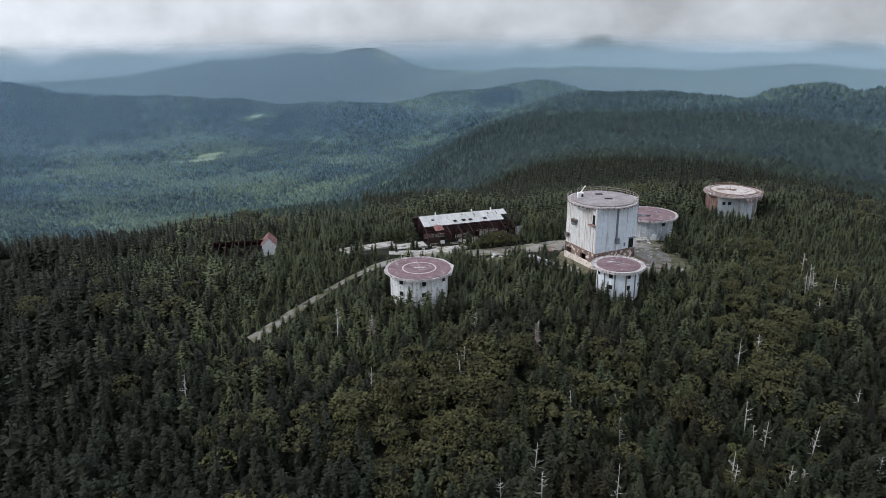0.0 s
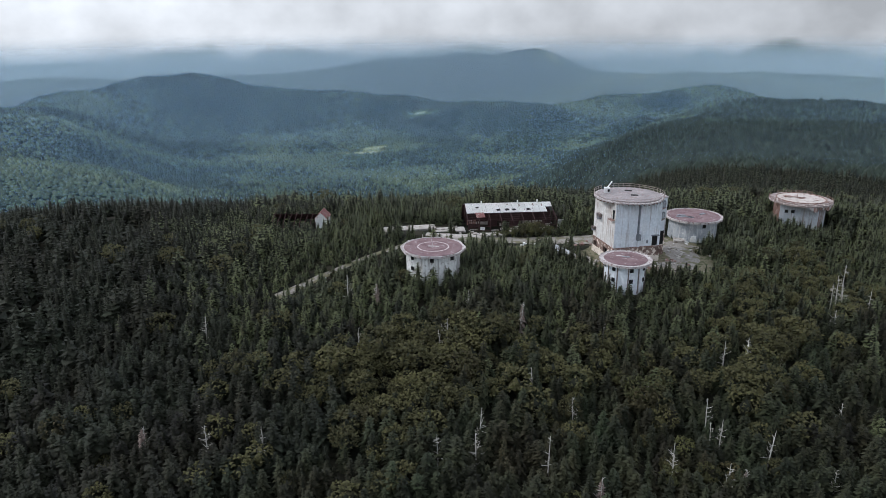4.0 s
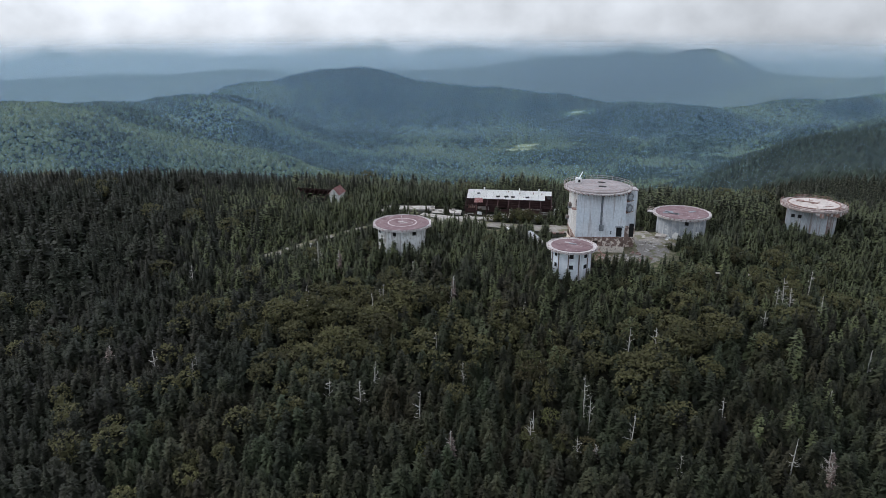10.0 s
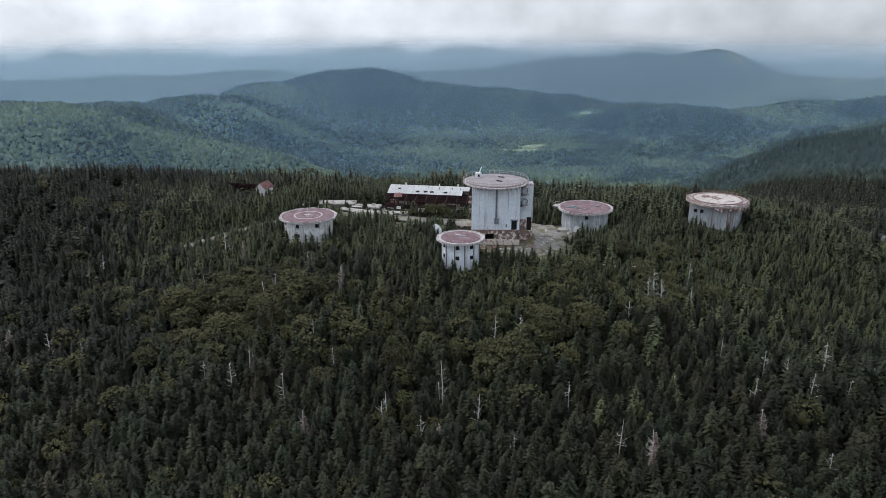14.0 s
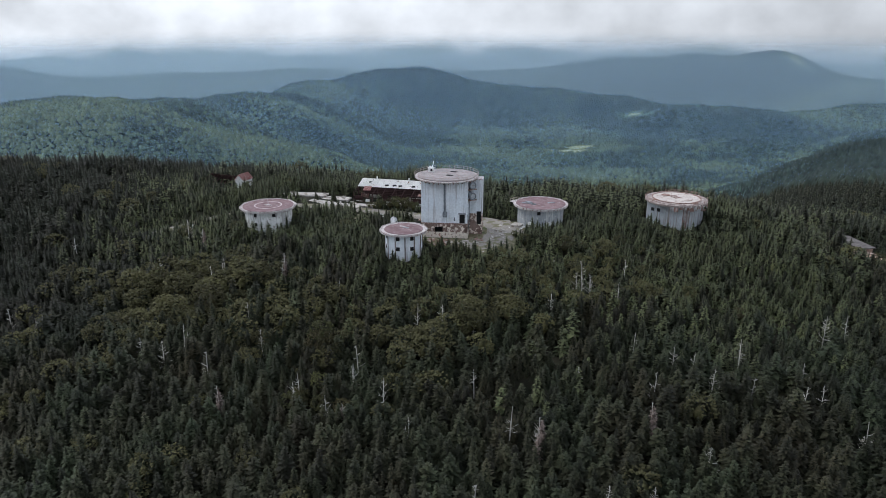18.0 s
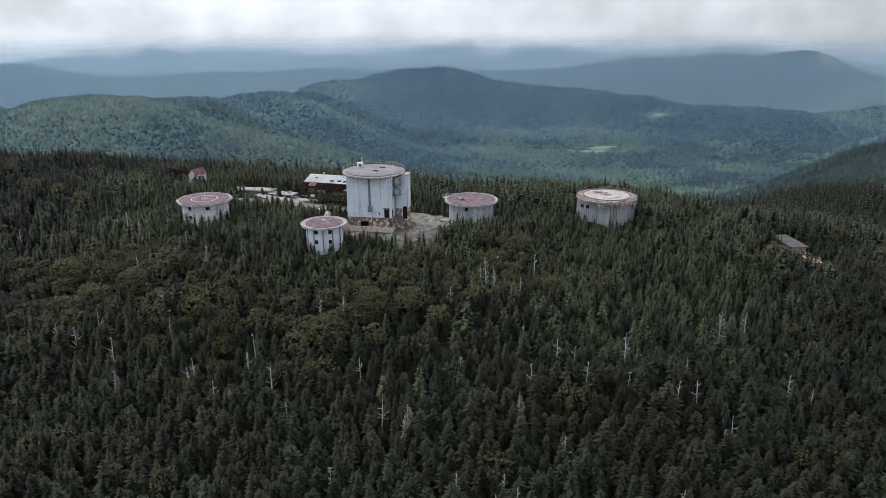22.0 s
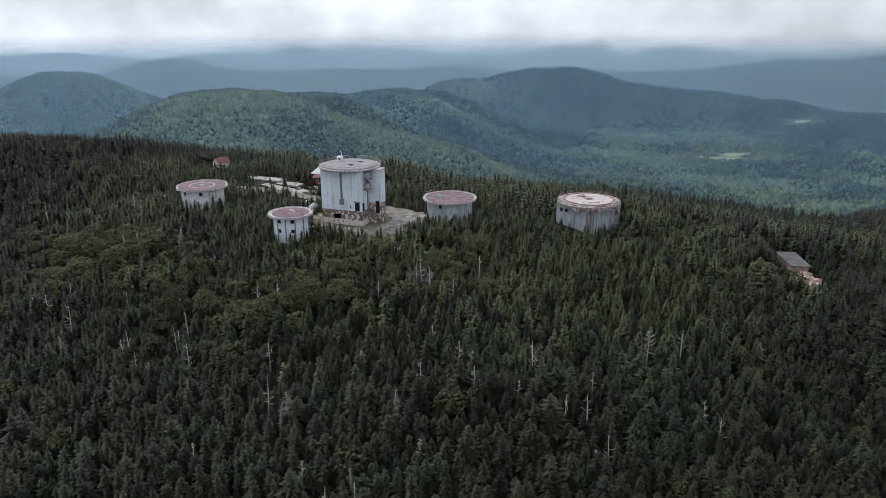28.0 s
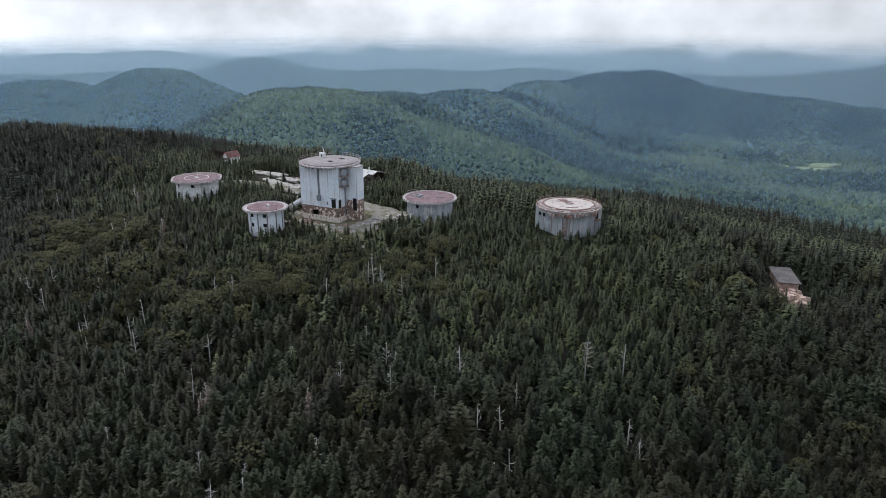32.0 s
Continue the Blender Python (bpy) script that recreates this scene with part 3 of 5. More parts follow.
def sheet_panel(w, h, ribs=4, depth=0.05):
    """A ribbed siding panel in the x-z plane, facing -y, its lower left corner at the origin."""
    xs, ys = [], []
    for i in range(ribs):
        a = w * i / ribs
        s = w / ribs
        xs += [a, a + 0.42 * s, a + 0.52 * s, a + 0.9 * s]
        ys += [0.0, 0.0, -depth, -depth]
    xs.append(w)
    ys.append(0.0)
    bm = bmesh.new()
    cols = [[bm.verts.new((x, y, z)) for z in (0.01, h - 0.01)] for x, y in zip(xs, ys)]
    for a, b in zip(cols, cols[1:]):
        bm.faces.new((a[0], b[0], b[1], a[1]))
    return bm


def railing(parent, r, z, k, h=1.0, mat=None, turn=0.0, gaps=()):
    """Posts and two rails round a round roof."""
    post = None
    for i in range(k):
        if i in gaps:
            continue
        x, y = ngon(r, k, turn)[i]
        if post is None:
            post = part("post", rod((0, 0, 0), (0, 0, h), 0.05, k=5), mat, parent)
            post.matrix_basis = pose(x, y, z)
        else:
            again(post, pose(x, y, z, random.uniform(-5, 5), random.uniform(-5, 5), 0))
    ps = ngon(r, k, turn)
    for zz in (z + h, z + 0.55 * h):
        for i in range(k):
            if i in gaps or (i + 1) % k in gaps:
                continue
            part("rail", rod((*ps[i], zz + random.uniform(-0.08, 0.05)), (*ps[(i + 1) % k], zz + random.uniform(-0.08, 0.05)), 0.045, k=4), mat, parent)


def window(parent, x, y, z, w, h, face, mat_frame, name="window"):
    """A dark opening with a frame; face: degrees to which the wall looks."""
    a = part(name, box(-w / 2, w / 2, -0.1, 0.12, 0, h), DARK, parent, "empty dark window opening")
    a.matrix_basis = pose(x, y, z, 0, 0, face + 90)
    bm = bmesh.new()
    for x0, x1, z0, z1 in ((-w / 2 - 0.08, -w / 2, -0.08, h + 0.08), (w / 2, w / 2 + 0.08, -0.08, h + 0.08), (-w / 2, w / 2, -0.08, 0), (-w / 2, w / 2, h, h + 0.08)):
        box(x0, x1, -0.13, 0.1, z0, z1, bm=bm)
    f = part("window_frame", bm, mat_frame, a)
    return a


# ---- the tall radar tower ----
tower = thing("radar_tower", 0, -0.4, level(0, -0.4), 27, "tall square steel-clad radar tower with round railed roof, streaked pale blue-grey", "tower")
HX, HY, ZB, ZT = 6.2, 6.0, 4.0, 15.7
wing = (6.2, 9.9, -1.8, 1.6)
# concrete storey with openings
bm = bmesh.new()
for k in range(4):
    n_bay = 4
    for b in range(n_bay):
        L = 2 * (HX if k % 2 == 0 else HY)
        w = L / n_bay
        x0 = -L / 2 + b * w
        side = pose(0, 0, 0, 0, 0, 90 * k) @ Matrix.Translation((0, -(HY if k % 2 == 0 else HX), 0))
        piece = bmesh.new()
        open_bay = (k, b) in ((0, 1), (3, 0), (3, 2), (1, 1))
        if open_bay:
            box(x0, x0 + 0.45, 0.0, 0.5, 0, ZB, bm=piece)
            box(x0 + w - 0.45, x0 + w, 0.0, 0.5, 0, ZB, bm=piece)
            box(x0 + 0.45, x0 + w - 0.45, 0.0, 0.4, ZB - 0.9, ZB, bm=piece)
            box(x0 + 0.45, x0 + w - 0.45, 0.05, 0.4, 0, 1.5, bm=piece)
        else:
            box(x0, x0 + w, 0.0, 0.5, 0, ZB, bm=piece)
        piece.transform(side)
        part("base_wall", piece, BASE_WALL, tower, "stained peeling concrete ground storey")
for k, L, off in ((0, HX, HY), (1, HY, HX), (2, HX, HY), (3, HY, HX)):
    band = part("plinth", box(-L - 0.1, L + 0.1, -0.12, 0.02, -0.6, 1.75), CREAM, tower, "stained cream plaster plinth")
    band.matrix_basis = pose(0, 0, 0, 0, 0, 90 * k) @ Matrix.Translation((0, -off, 0))
part("inner_core", box(-HX + 1.6, HX - 1.6, -HY + 1.6, HY - 1.6, 0, ZB), DARK, tower)
part("ledge", box(-HX - 0.12, HX + 0.12, -HY - 0.12, HY + 0.12, ZB, ZB + 0.25), RUST, tower)
part("body", box(-HX + 0.08, HX - 0.08, -HY + 0.08, HY - 0.08, ZB + 0.25, ZT), SIDING, tower)
rows, cols = 3, 10
pw, ph = 2 * HX / cols, (ZT - ZB - 0.3) / rows
pan = None
for k in range(4):
    L, off = (2 * HX, HY) if k % 2 == 0 else (2 * HY, HX)
    for i in range(cols):
        for j in range(rows):
            m = pose(0, 0, 0, 0, 0, 90 * k) @ Matrix.Translation((-L / 2 + i * L / cols, -off + 0.03 - random.uniform(0, 0.02), ZB + 0.27 + j * ph)) @ Matrix.Diagonal((L / cols / pw, 1, 1, 1))
            if pan is None:
                pan = part("wall_panel", sheet_panel(pw, ph), SIDING, tower)
                pan.matrix_basis = m
            elif k == 3 and (i, j) == (0, 0):
                west = part("wall_panel", sheet_panel(pw, ph), SIDING_WEST, tower, "rust-stained off-white panel, warm sunlight in its colour")
                west.matrix_basis = m
            else:
                again(west if k == 3 else pan, m)
# stair wing
part("wing_base", box(wing[0], wing[1], wing[2], wing[3], 0, 6.0), BASE_WALL, tower, "stained concrete foot of the stair wing")
part("wing_body", box(wing[0] - 0.05, wing[1] - 0.05, wing[2] + 0.05, wing[3] - 0.05, 6.0, ZT - 0.4), SIDING, tower)
for i in range(3):
    for j in range(2):
        again(pan, Matrix.Translation((wing[0] + i * 1.23, wing[2], 6.0 + j * 4.6)) @ Matrix.Diagonal((1.23 / pw, 1, 4.6 / ph, 1)))
        again(pan, Matrix.Translation((wing[1], wing[2] + i * 1.13, 6.0 + j * 4.6)) @ pose(0, 0, 0, 0, 0, 90) @ Matrix.Diagonal((1.13 / pw, 1, 4.6 / ph, 1)))
part("wing_roof", box(wing[0] - 0.1, wing[1] + 0.1, wing[2] - 0.1, wing[3] + 0.1, ZT - 0.4, ZT - 0.15), RIM, tower)
part("wing_door", box(8.4, 9.6, wing[2] - 0.06, wing[2], 3.0, 6.6), DARK, tower, "dark rusted opening")
# hooded round housings in the recess beside the wing
for z in (11.4, 14.3):
    hood = part("fan_hood", prism(ngon(0.95, 14), -0.7, 0.7), HOOD, tower, "round grey ventilator housing")
    hood.matrix_basis = pose(HX + 0.9, -3.9, z, 90, 0, 35)
    part("hood_rim", washer(0.7, 1.02, 14, 0.6, 0.74), DUCT, hood)
    part("hood_plate", box(-1.25, 1.25, -1.2, -0.95, -0.6, 0.7), RUST, hood)
part("side_doorway", box(HX - 0.1, HX + 0.07, -5.6, -4.5, ZB + 0.35, ZB + 2.6), DARK, tower, "open dark doorway")
part("side_pipe", rod((HX + 0.2, -2.6, 1.0), (HX + 0.2, -2.6, ZT - 0.3), 0.14), DUCT, tower)
# doorway, duct and fittings on the front
part("doorway", box(4.1, 5.5, -HY - 0.07, -HY + 0.1, ZB + 0.35, ZB + 2.7), DARK, tower, "open dark doorway")
part("door_hood", box(3.8, 5.8, -HY - 0.5, -HY, ZB + 2.9, ZB + 3.1), DUCT, tower)
part("stain_duct", box(-0.15, 0.35, -HY - 0.22, -HY, ZB + 3.2, ZT - 0.2), DUCT, tower, "grey vertical duct")
part("exhaust_box", box(-0.35, 0.75, -HY - 0.75, -HY, ZB + 2.0, ZB + 3.5, 0.08), DUCT, tower, "dark exhaust box")
part("exhaust_leg", box(0.0, 0.55, -HY - 0.3, -HY, ZB + 0.3, ZB + 2.0), SIDING, tower)
part("switch_box", box(2.6, 2.9, -HY - 0.2, -HY, ZB + 1.0, ZB + 1.9), DUCT, tower)
# west face: hooded fans, high doorway with landing
for y, z, s in ((2.2, ZT - 5.4, 1.0), (5.0, ZT - 9.4, 0.7)):
    hood = part("fan_hood", prism(ngon(0.8 * s, 12), -0.5, 0.4), DUCT, tower, "rusty round ventilator hood")
    hood.matrix_basis = pose(-HX - 0.3, y, z, 90, 0, 90)
    part("hood_cap", box(-0.9 * s, 0.9 * s, 0.0, 0.8 * s, -0.5, 0.6), STAIN, hood)
part("high_doorway", box(-HX - 0.06, -HX + 0.1, -5.4, -4.5, ZT - 4.2, ZT - 1.9), DARK, tower)
part("landing", box(-HX - 1.0, -HX, -5.9, -3.9, ZT - 4.4, ZT - 4.25), RUST, tower)
# round roof with catwalk and rail
RT = 8.6
part("roof", prism(ngon(RT - 0.7, 40), ZT, ZT + 0.5), DECK_GREY, tower, "round gravelled roof deck")
part("roof_edge", washer(RT - 0.72, RT, 40, ZT - 0.05, ZT + 0.25), RIM, tower, "flaking pale roof edge")
brk = None
for i in range(40):
    x, y = ngon(RT - 0.35, 40)[i]
    m = pose(x, y, ZT - 0.4, 0, 0, 360 * i / 40)
    if brk is None:
        brk = part("bracket", box(-0.45, 0.3, -0.05, 0.05, 0.0, 0.36), RUST, tower)
        brk.matrix_basis = m
    else:
        again(brk, m)
railing(tower, RT + 0.05, ZT + 0.2, 40, 1.1, RAIL, gaps=(12, 23))
hatch = part("roof_hatch", box(-0.9, 0.9, -0.5, 0.5, 0, 0.1), DARK, tower, "dark open roof hatch")
hatch.matrix_basis = pose(0.9, -1.2, ZT + 0.5, 0, 0, -27)
again(hatch, pose(1.6, 3.6, ZT + 0.5, 0, 0, -27))
bx = part("vent_house", box(-0.75, 0.75, -0.6, 0.6, 0, 1.35, 0.06), WHITE, tower, "small white rooftop vent house")
bx.matrix_basis = pose(-4.6, 3.0, ZT + 0.5, 0, 0, -20)
part("vent_mouth", box(0.1, 0.6, -0.64, -0.5, 0.3, 1.0), DARK, bx)
dish = part("antenna_panel", box(-0.16, 0.16, -0.05, 0.05, 0, 3.3, 0.02), WHITE, tower, "leaning white antenna panel")
dish.matrix_basis = pose(-4.5, 4.0, ZT + 0.9, 0, 36, -68)
part("antenna_mast", rod((-4.9, 4.1, ZT + 0.4), (-4.9, 4.1, ZT + 2.0), 0.05), RUST, tower)


# ---- the lower round towers ----
def round_tower(name, x, y, z0, zt, rw, rr, k, wall, deck, label, turn=0.0, wins=(), ribs=True, rim_w=1.0):
    t = thing(name, x, y, z0, 0, label, "tower", "low radar towers")
    h = zt - z0
    seg = 2 * rw * math.sin(math.pi / k)
    apo = rw * math.cos(math.pi / k)
    part("core", prism(ngon(rw - 0.06, k, turn), -1.2, h - 0.5), wall, t)
    per = 3
    rowh = (h - 0.5) / 2
    one = None
    for i in range(k):
        a = turn + 2 * math.pi * (i + 0.5) / k
        for j in range(per):
            for q in range(2):
                m = pose(apo * math.cos(a), apo * math.sin(a), q * rowh, 0, 0, math.degrees(a) + 90) @ Matrix.Translation((-seg / 2 + j * seg / per, 0.03 - random.uniform(0, 0.03), 0))
                if one is None:
                    one = part("wall_panel", sheet_panel(seg / per, rowh, 3, 0.035), wall, t)
                    one.matrix_basis = m
                else:
                    again(one, m)
    if ribs:
        rib = None
        for i in range(k):
            a = turn + 2 * math.pi * i / k
            m = pose(rw * math.cos(a), rw * math.sin(a), 0, 0, 0, math.degrees(a))
            if rib is None:
                rib = part("pilaster", box(-0.12, 0.1, -0.14, 0.14, -0.5, h - 0.5), STAIN, t, "streaked corner post")
                rib.matrix_basis = m
            else:
                again(rib, m)
    for az, zz in wins:
        a = radians(az)
        # nearest facet centre
        i = round((a - turn) / (2 * math.pi / k) - 0.5)
        f = turn + 2 * math.pi * (i + 0.5) / k
        shift = max(-seg * 0.3, min(seg * 0.3, (a - f) * rw))
        px, py = apo * math.cos(f) - shift * math.sin(f), apo * math.sin(f) + shift * math.cos(f)
        window(t, px, py, zz - z0, 0.95, 1.0, math.degrees(f), wall)
    part("roof_edge", washer(rr - rim_w, rr, k, h - 0.5, h - 0.1, turn), RIM, t, "flaking pale overhanging roof edge")
    part("roof", prism(ngon(rr - rim_w + 0.02, 48), h - 0.45, h + 0.02), deck, t, "round roof deck")
    lip = part("roof_lip", washer(rr - 0.14, rr, k, h - 0.1, h + 0.06, turn), RIM, t)
    return t, h


def face(az):
    """Degrees from +x for a wall that looks towards a bearing east of south."""
    return -90 + az


near_t, h = round_tower("small_radar_tower", 0.2, -20.7, level(0.2, -20.7) - 0.2, 6.2, 4.7, 6.1, 12, SIDING, DECK, "narrow two-storey radar tower with overhanging round red roof", turn=radians(10),
                        wins=((face(-32), 4.3), (face(-32), 1.7), (face(18), 4.3), (face(18), 1.7), (face(62), 4.3), (face(62), 1.7), (face(-75), 4.3)), rim_w=1.25)
part("roof_hatch", box(-0.9, 0.9, 0.6, 1.2, h, h + 0.12), DUCT, near_t)
part("roof_plate", box(-2.2, -0.4, 1.0, 1.6, h + 0.02, h + 0.1), RIM, near_t)

white_t, h = round_tower("white_radar_tower", -44.7, -23.9, level(-44.7, -23.9) - 0.2, 6.5, 6.5, 7.9, 10, PEEL, DECK, "squat white peeling radar tower with a ten-sided red roof", turn=radians(12),
                         wins=((face(-38), 4.6), (face(-38), 2.0), (face(12), 4.6), (face(12), 2.0), (face(60), 4.6)), ribs=False, rim_w=0.9)
part("painted_ring", washer(3.55, 3.85, 40, h + 0.02, h + 0.05), PAINT_RING, white_t, "faded white painted ring")
part("roof_scrap", box(-1.2, 1.4, -0.3, 0.3, h + 0.02, h + 0.16), RIM, white_t)
part("mast", rod((-0.1, 0.3, h), (-0.7, 0.6, h + 1.9), 0.06), RIM, white_t, "leaning pale pole")
for i in (2, 3, 4):
    x, y = ngon(7.6, 20)[i + 3]
    part("post", rod((x, y, h), (x + 0.1, y, h + 0.9), 0.05), RIM, white_t)

grey_t, h = round_tower("grey_radar_tower", 18.1, 21.3, level(18.1, 21.3) - 0.2, 6.2, 6.5, 7.8, 16, GREY_WALL, DECK, "squat grey round tower with a faded red roof", turn=radians(4),
                        wins=((face(25), 4.3),), ribs=False, rim_w=0.8)
part("roof_scrap", box(-4.4, -2.2, -1.4, -0.7, h + 0.02, h + 0.2), DUCT, grey_t)
part("loading_door", box(-0.6, 0.6, -6.65, -6.3, 0.6, 2.2), WHITE, grey_t)
d = part("doorway", box(-0.55, 0.55, -0.1, 0.1, 0.2, 2.3), WHITE, grey_t, "white door leaf")
d.matrix_basis = pose(5.0, -4.2, 0.2, 0, 0, 50)
part("landing", box(-9.2, -6.0, -1.5, 0.5, h - 0.6, h - 0.45), RIM, grey_t)
for y in (-1.4, 0.4):
    part("landing_rail", rod((-9.1, y, h + 0.4), (-6.4, y, h + 0.4), 0.06, k=4), RAIL, grey_t)
    part("landing_post", rod((-9.1, y, h - 0.6), (-9.1, y, h + 0.4), 0.06, k=4), RAIL, grey_t)
for x, y, w_, d_, a in ((-3.8, -2.6, 0.9, 0.5, 10), (-2.0, -2.3, 1.5, 0.45, -8), (-1.0, -2.5, 0.7, 0.5, 30), (2.4, 1.8, 1.0, 0.4, 50)):
    p = part("roof_scrap", box(-w_, w_, -d_, d_, 0, 0.14, 0.02), DUCT, grey_t, "dark scrap on the roof")
    p.matrix_basis = pose(x, y, h + 0.02, 0, 0, a)
for i in range(7):
    a = radians(-128 + i * 17)
    p = part("plaster_patch", box(-0.5, 0.5, -0.04, 0.04, 0, 0.5 + 0.3 * (i % 3)), WHITE, grey_t, "bare white plaster patch")
    p.matrix_basis = pose(6.46 * math.cos(a), 6.46 * math.sin(a), 0.5, 0, 0, math.degrees(a) + 90)
part("porch", box(-5.2, -2.4, -8.3, -5.5, 0, 1.2), CONCRETE, grey_t)


# ---- the far square tower ----
far_t = thing("square_radar_tower", 50, 44.4, level(50, 44.4) - 0.4, -3, "low square radar tower, pale grey siding and rust, pale round roof", "tower", "low radar towers")
h = 7.3 - far_t.location.z
HF = 6.2
plan = [(-HF, -HF), (HF - 2.0, -HF), (HF, -HF + 2.0), (HF, HF), (-HF, HF)]
part("core", prism([(x * 0.985, y * 0.985) for x, y in plan], -1.0, h - 0.7), SIDING_OLD, far_t)
one = None
for i in range(5):
    (ax, ay), (bx_, by) = plan[i], plan[(i + 1) % 5]
    L = math.hypot(bx_ - ax, by - ay)
    cnt = max(2, round(L / 1.24))
    for j in range(cnt):
        m = pose(ax, ay, 0, 0, 0, math.degrees(math.atan2(by - ay, bx_ - ax))) @ Matrix.Translation((j * L / cnt, -random.uniform(0, 0.03), 0)) @ Matrix.Diagonal((L / cnt / 1.24, 1, 1, 1))
        mat = RUST if i == 4 else RUSTY_SIDING if (i, j) == (1, 0) else SIDING_OLD
        if one is None or mat is not SIDING_OLD:
            p = part("wall_panel", sheet_panel(1.24, h - 0.7), mat, far_t, "" if mat is SIDING_OLD else "rust-eaten panel")
            p.matrix_basis = m
            one = one or p
        else:
            again(one, m)
window(far_t, -4.4, -HF, h - 3.2, 0.95, 1.0, -90, SIDING_OLD)
window(far_t, -2.7, -HF, h - 3.2, 0.95, 1.0, -90, SIDING_OLD)
window(far_t, HF, 4.4, h - 3.4, 0.8, 1.5, 0, RUST)
part("balcony", box(HF, HF + 1.0, 3.4, 5.4, h - 3.7, h - 3.55), RUST, far_t)
part("roof", prism(ngon(6.6, 40), h - 0.6, h), DECK_PALE, far_t, "pale crumbling round roof deck")
part("roof_margin", washer(6.58, 8.0, 40, h - 0.6, h - 0.05), ROOF_MARGIN, far_t, "rust-brown crumbling roof margin")
part("roof_edge", washer(7.95, 8.7, 40, h - 0.75, h - 0.25), ROOF_MARGIN, far_t, "broken rust-stained roof edge")
part("roof_curb", washer(6.6, 6.9, 40, h, h + 0.18), RUST, far_t)
part("roof_scrap", box(-4.6, -2.6, 0.4, 2.0, h, h + 0.2), RUST, far_t)
part("roof_frame", washer(0.9, 1.1, 4, h, h + 0.15), RUST, far_t)
part("pole", rod((-1.2, -1.0, h), (-1.2, -1.0, h + 1.4), 0.05), RUST, far_t)
for i in range(16):
    a = radians(-78 + i * 7.5 + random.uniform(-2, 2))
    w_ = random.uniform(0.5, 1.3)
    hang = part("hanging_strip", box(-0.05, 0.05, -w_ / 2, w_ / 2, -random.uniform(0.4, 1.5), 0.0, 0.01), RUST if i % 3 else RIM, far_t, "torn rusty strip hanging from the roof edge")
    hang.matrix_basis = pose(8.55 * math.cos(a), 8.55 * math.sin(a), h - 0.6, random.uniform(-10, 10), random.uniform(-14, 14), math.degrees(a))
for x0, y0, x1, y1 in ((-4.4, 2.2, -1.2, -0.4), (-1.2, -0.4, 1.4, 0.6), (-3.6, -1.0, -0.6, 1.8), (2.6, -3.4, 5.0, -1.6)):
    part("fallen_rail", rod((x0, y0, h + 0.1), (x1, y1, h + 0.25), 0.08, k=4), RUST, far_t, "fallen rusty rail")
for i in range(9):
    a, d = random.uniform(0, 6.28), random.uniform(6.7, 7.7)
    p = part("roof_scrap", box(-0.6, 0.6, -0.3, 0.3, 0, 0.14, 0.02), DECK_PALE if i % 2 else RUST, far_t)
    p.matrix_basis = pose(d * math.cos(a), d * math.sin(a), h - 0.05, 0, 0, math.degrees(a) + 90)
railing(far_t, 8.6, h - 0.25, 36, 0.7, RUST, gaps=(26, 27, 28, 29, 30, 31, 4, 5, 14, 15))


# ---- the roofless warehouse ----
hz = level(-34, 18) - 0.1
ware = thing("warehouse", -47.0, 20.8, 0, 19.4, "derelict warehouse, white roof sheets over a bare rust-red frame", "building")
RZ, SL = 5.6, 0.30
LW = 26.0


def roof_z(v):
    return RZ - SL * abs(v)


sheet = None
for i in range(13):
    for v0, v1 in ((-5.3, -2.65), (-2.65, 0.0)):
        if (i, v0) in ((12, -5.3),):
            continue
        bm = bmesh.new()
        x0, x1 = i * 2, i * 2 + 1.97
        q = [bm.verts.new(p) for p in ((x0, v0, roof_z(v0)), (x1, v0, roof_z(v0)), (x1, v1, roof_z(v1)), (x0, v1, roof_z(v1)))]
        bm.faces.new(q)
        bmesh.ops.solidify(bm, geom=bm.faces[:], thickness=0.06)
        part("roof_sheet", bm, ROOF_WHITE, ware, "white metal roof sheet")
    bm = bmesh.new()
    q = [bm.verts.new(p) for p in ((i * 2, 0.02, RZ), (i * 2 + 1.97, 0.02, RZ), (i * 2 + 1.97, 6.5, roof_z(6.5)), (i * 2, 6.5, roof_z(6.5)))]
    bm.faces.new(q)
    bmesh.ops.solidify(bm, geom=bm.faces[:], thickness=0.06)
    part("roof_sheet", bm, ROOF_WHITE, ware)
bm = bmesh.new()
q = [bm.verts.new(p) for p in ((2.6, -7.9, roof_z(7.9) + 0.1), (5.2, -7.7, roof_z(7.7) + 0.1), (5.0, -5.2, roof_z(5.2) + 0.12), (2.5, -5.2, roof_z(5.2) + 0.12))]
bm.faces.new(q)
bmesh.ops.solidify(bm, geom=bm.faces[:], thickness=0.05)
part("loose_sheet", bm, RED_SHEET, ware, "faded red roof sheet left on the purlins")
for i in range(9):
    x = i * LW / 8
    bm = bmesh.new()
    rod((x, -9.4, roof_z(9.4) - 0.2), (x, 0, RZ - 0.2), 0.13, k=4, bm=bm)
    rod((x, 0, RZ - 0.2), (x, 6.5, roof_z(6.5) - 0.2), 0.13, k=4, bm=bm)
    part("rafter", bm, RED_FRAME, ware, "rust-red steel rafter")
    for v in (-9.4, -4.7, 0.0, 6.5):
        part("post", rod((x, v, hz - 0.5), (x, v, roof_z(v) - 0.2), 0.13, k=4), RED_FRAME, ware)
for v in (-9.4, -8.4, -7.4, -6.4, -5.4, -3.5, -1.7, 2.0, 4.0, 6.4):
    part("purlin", rod((0, v, roof_z(v) - 0.1), (LW, v, roof_z(v) - 0.1), 0.07, k=4), RED_FRAME, ware)
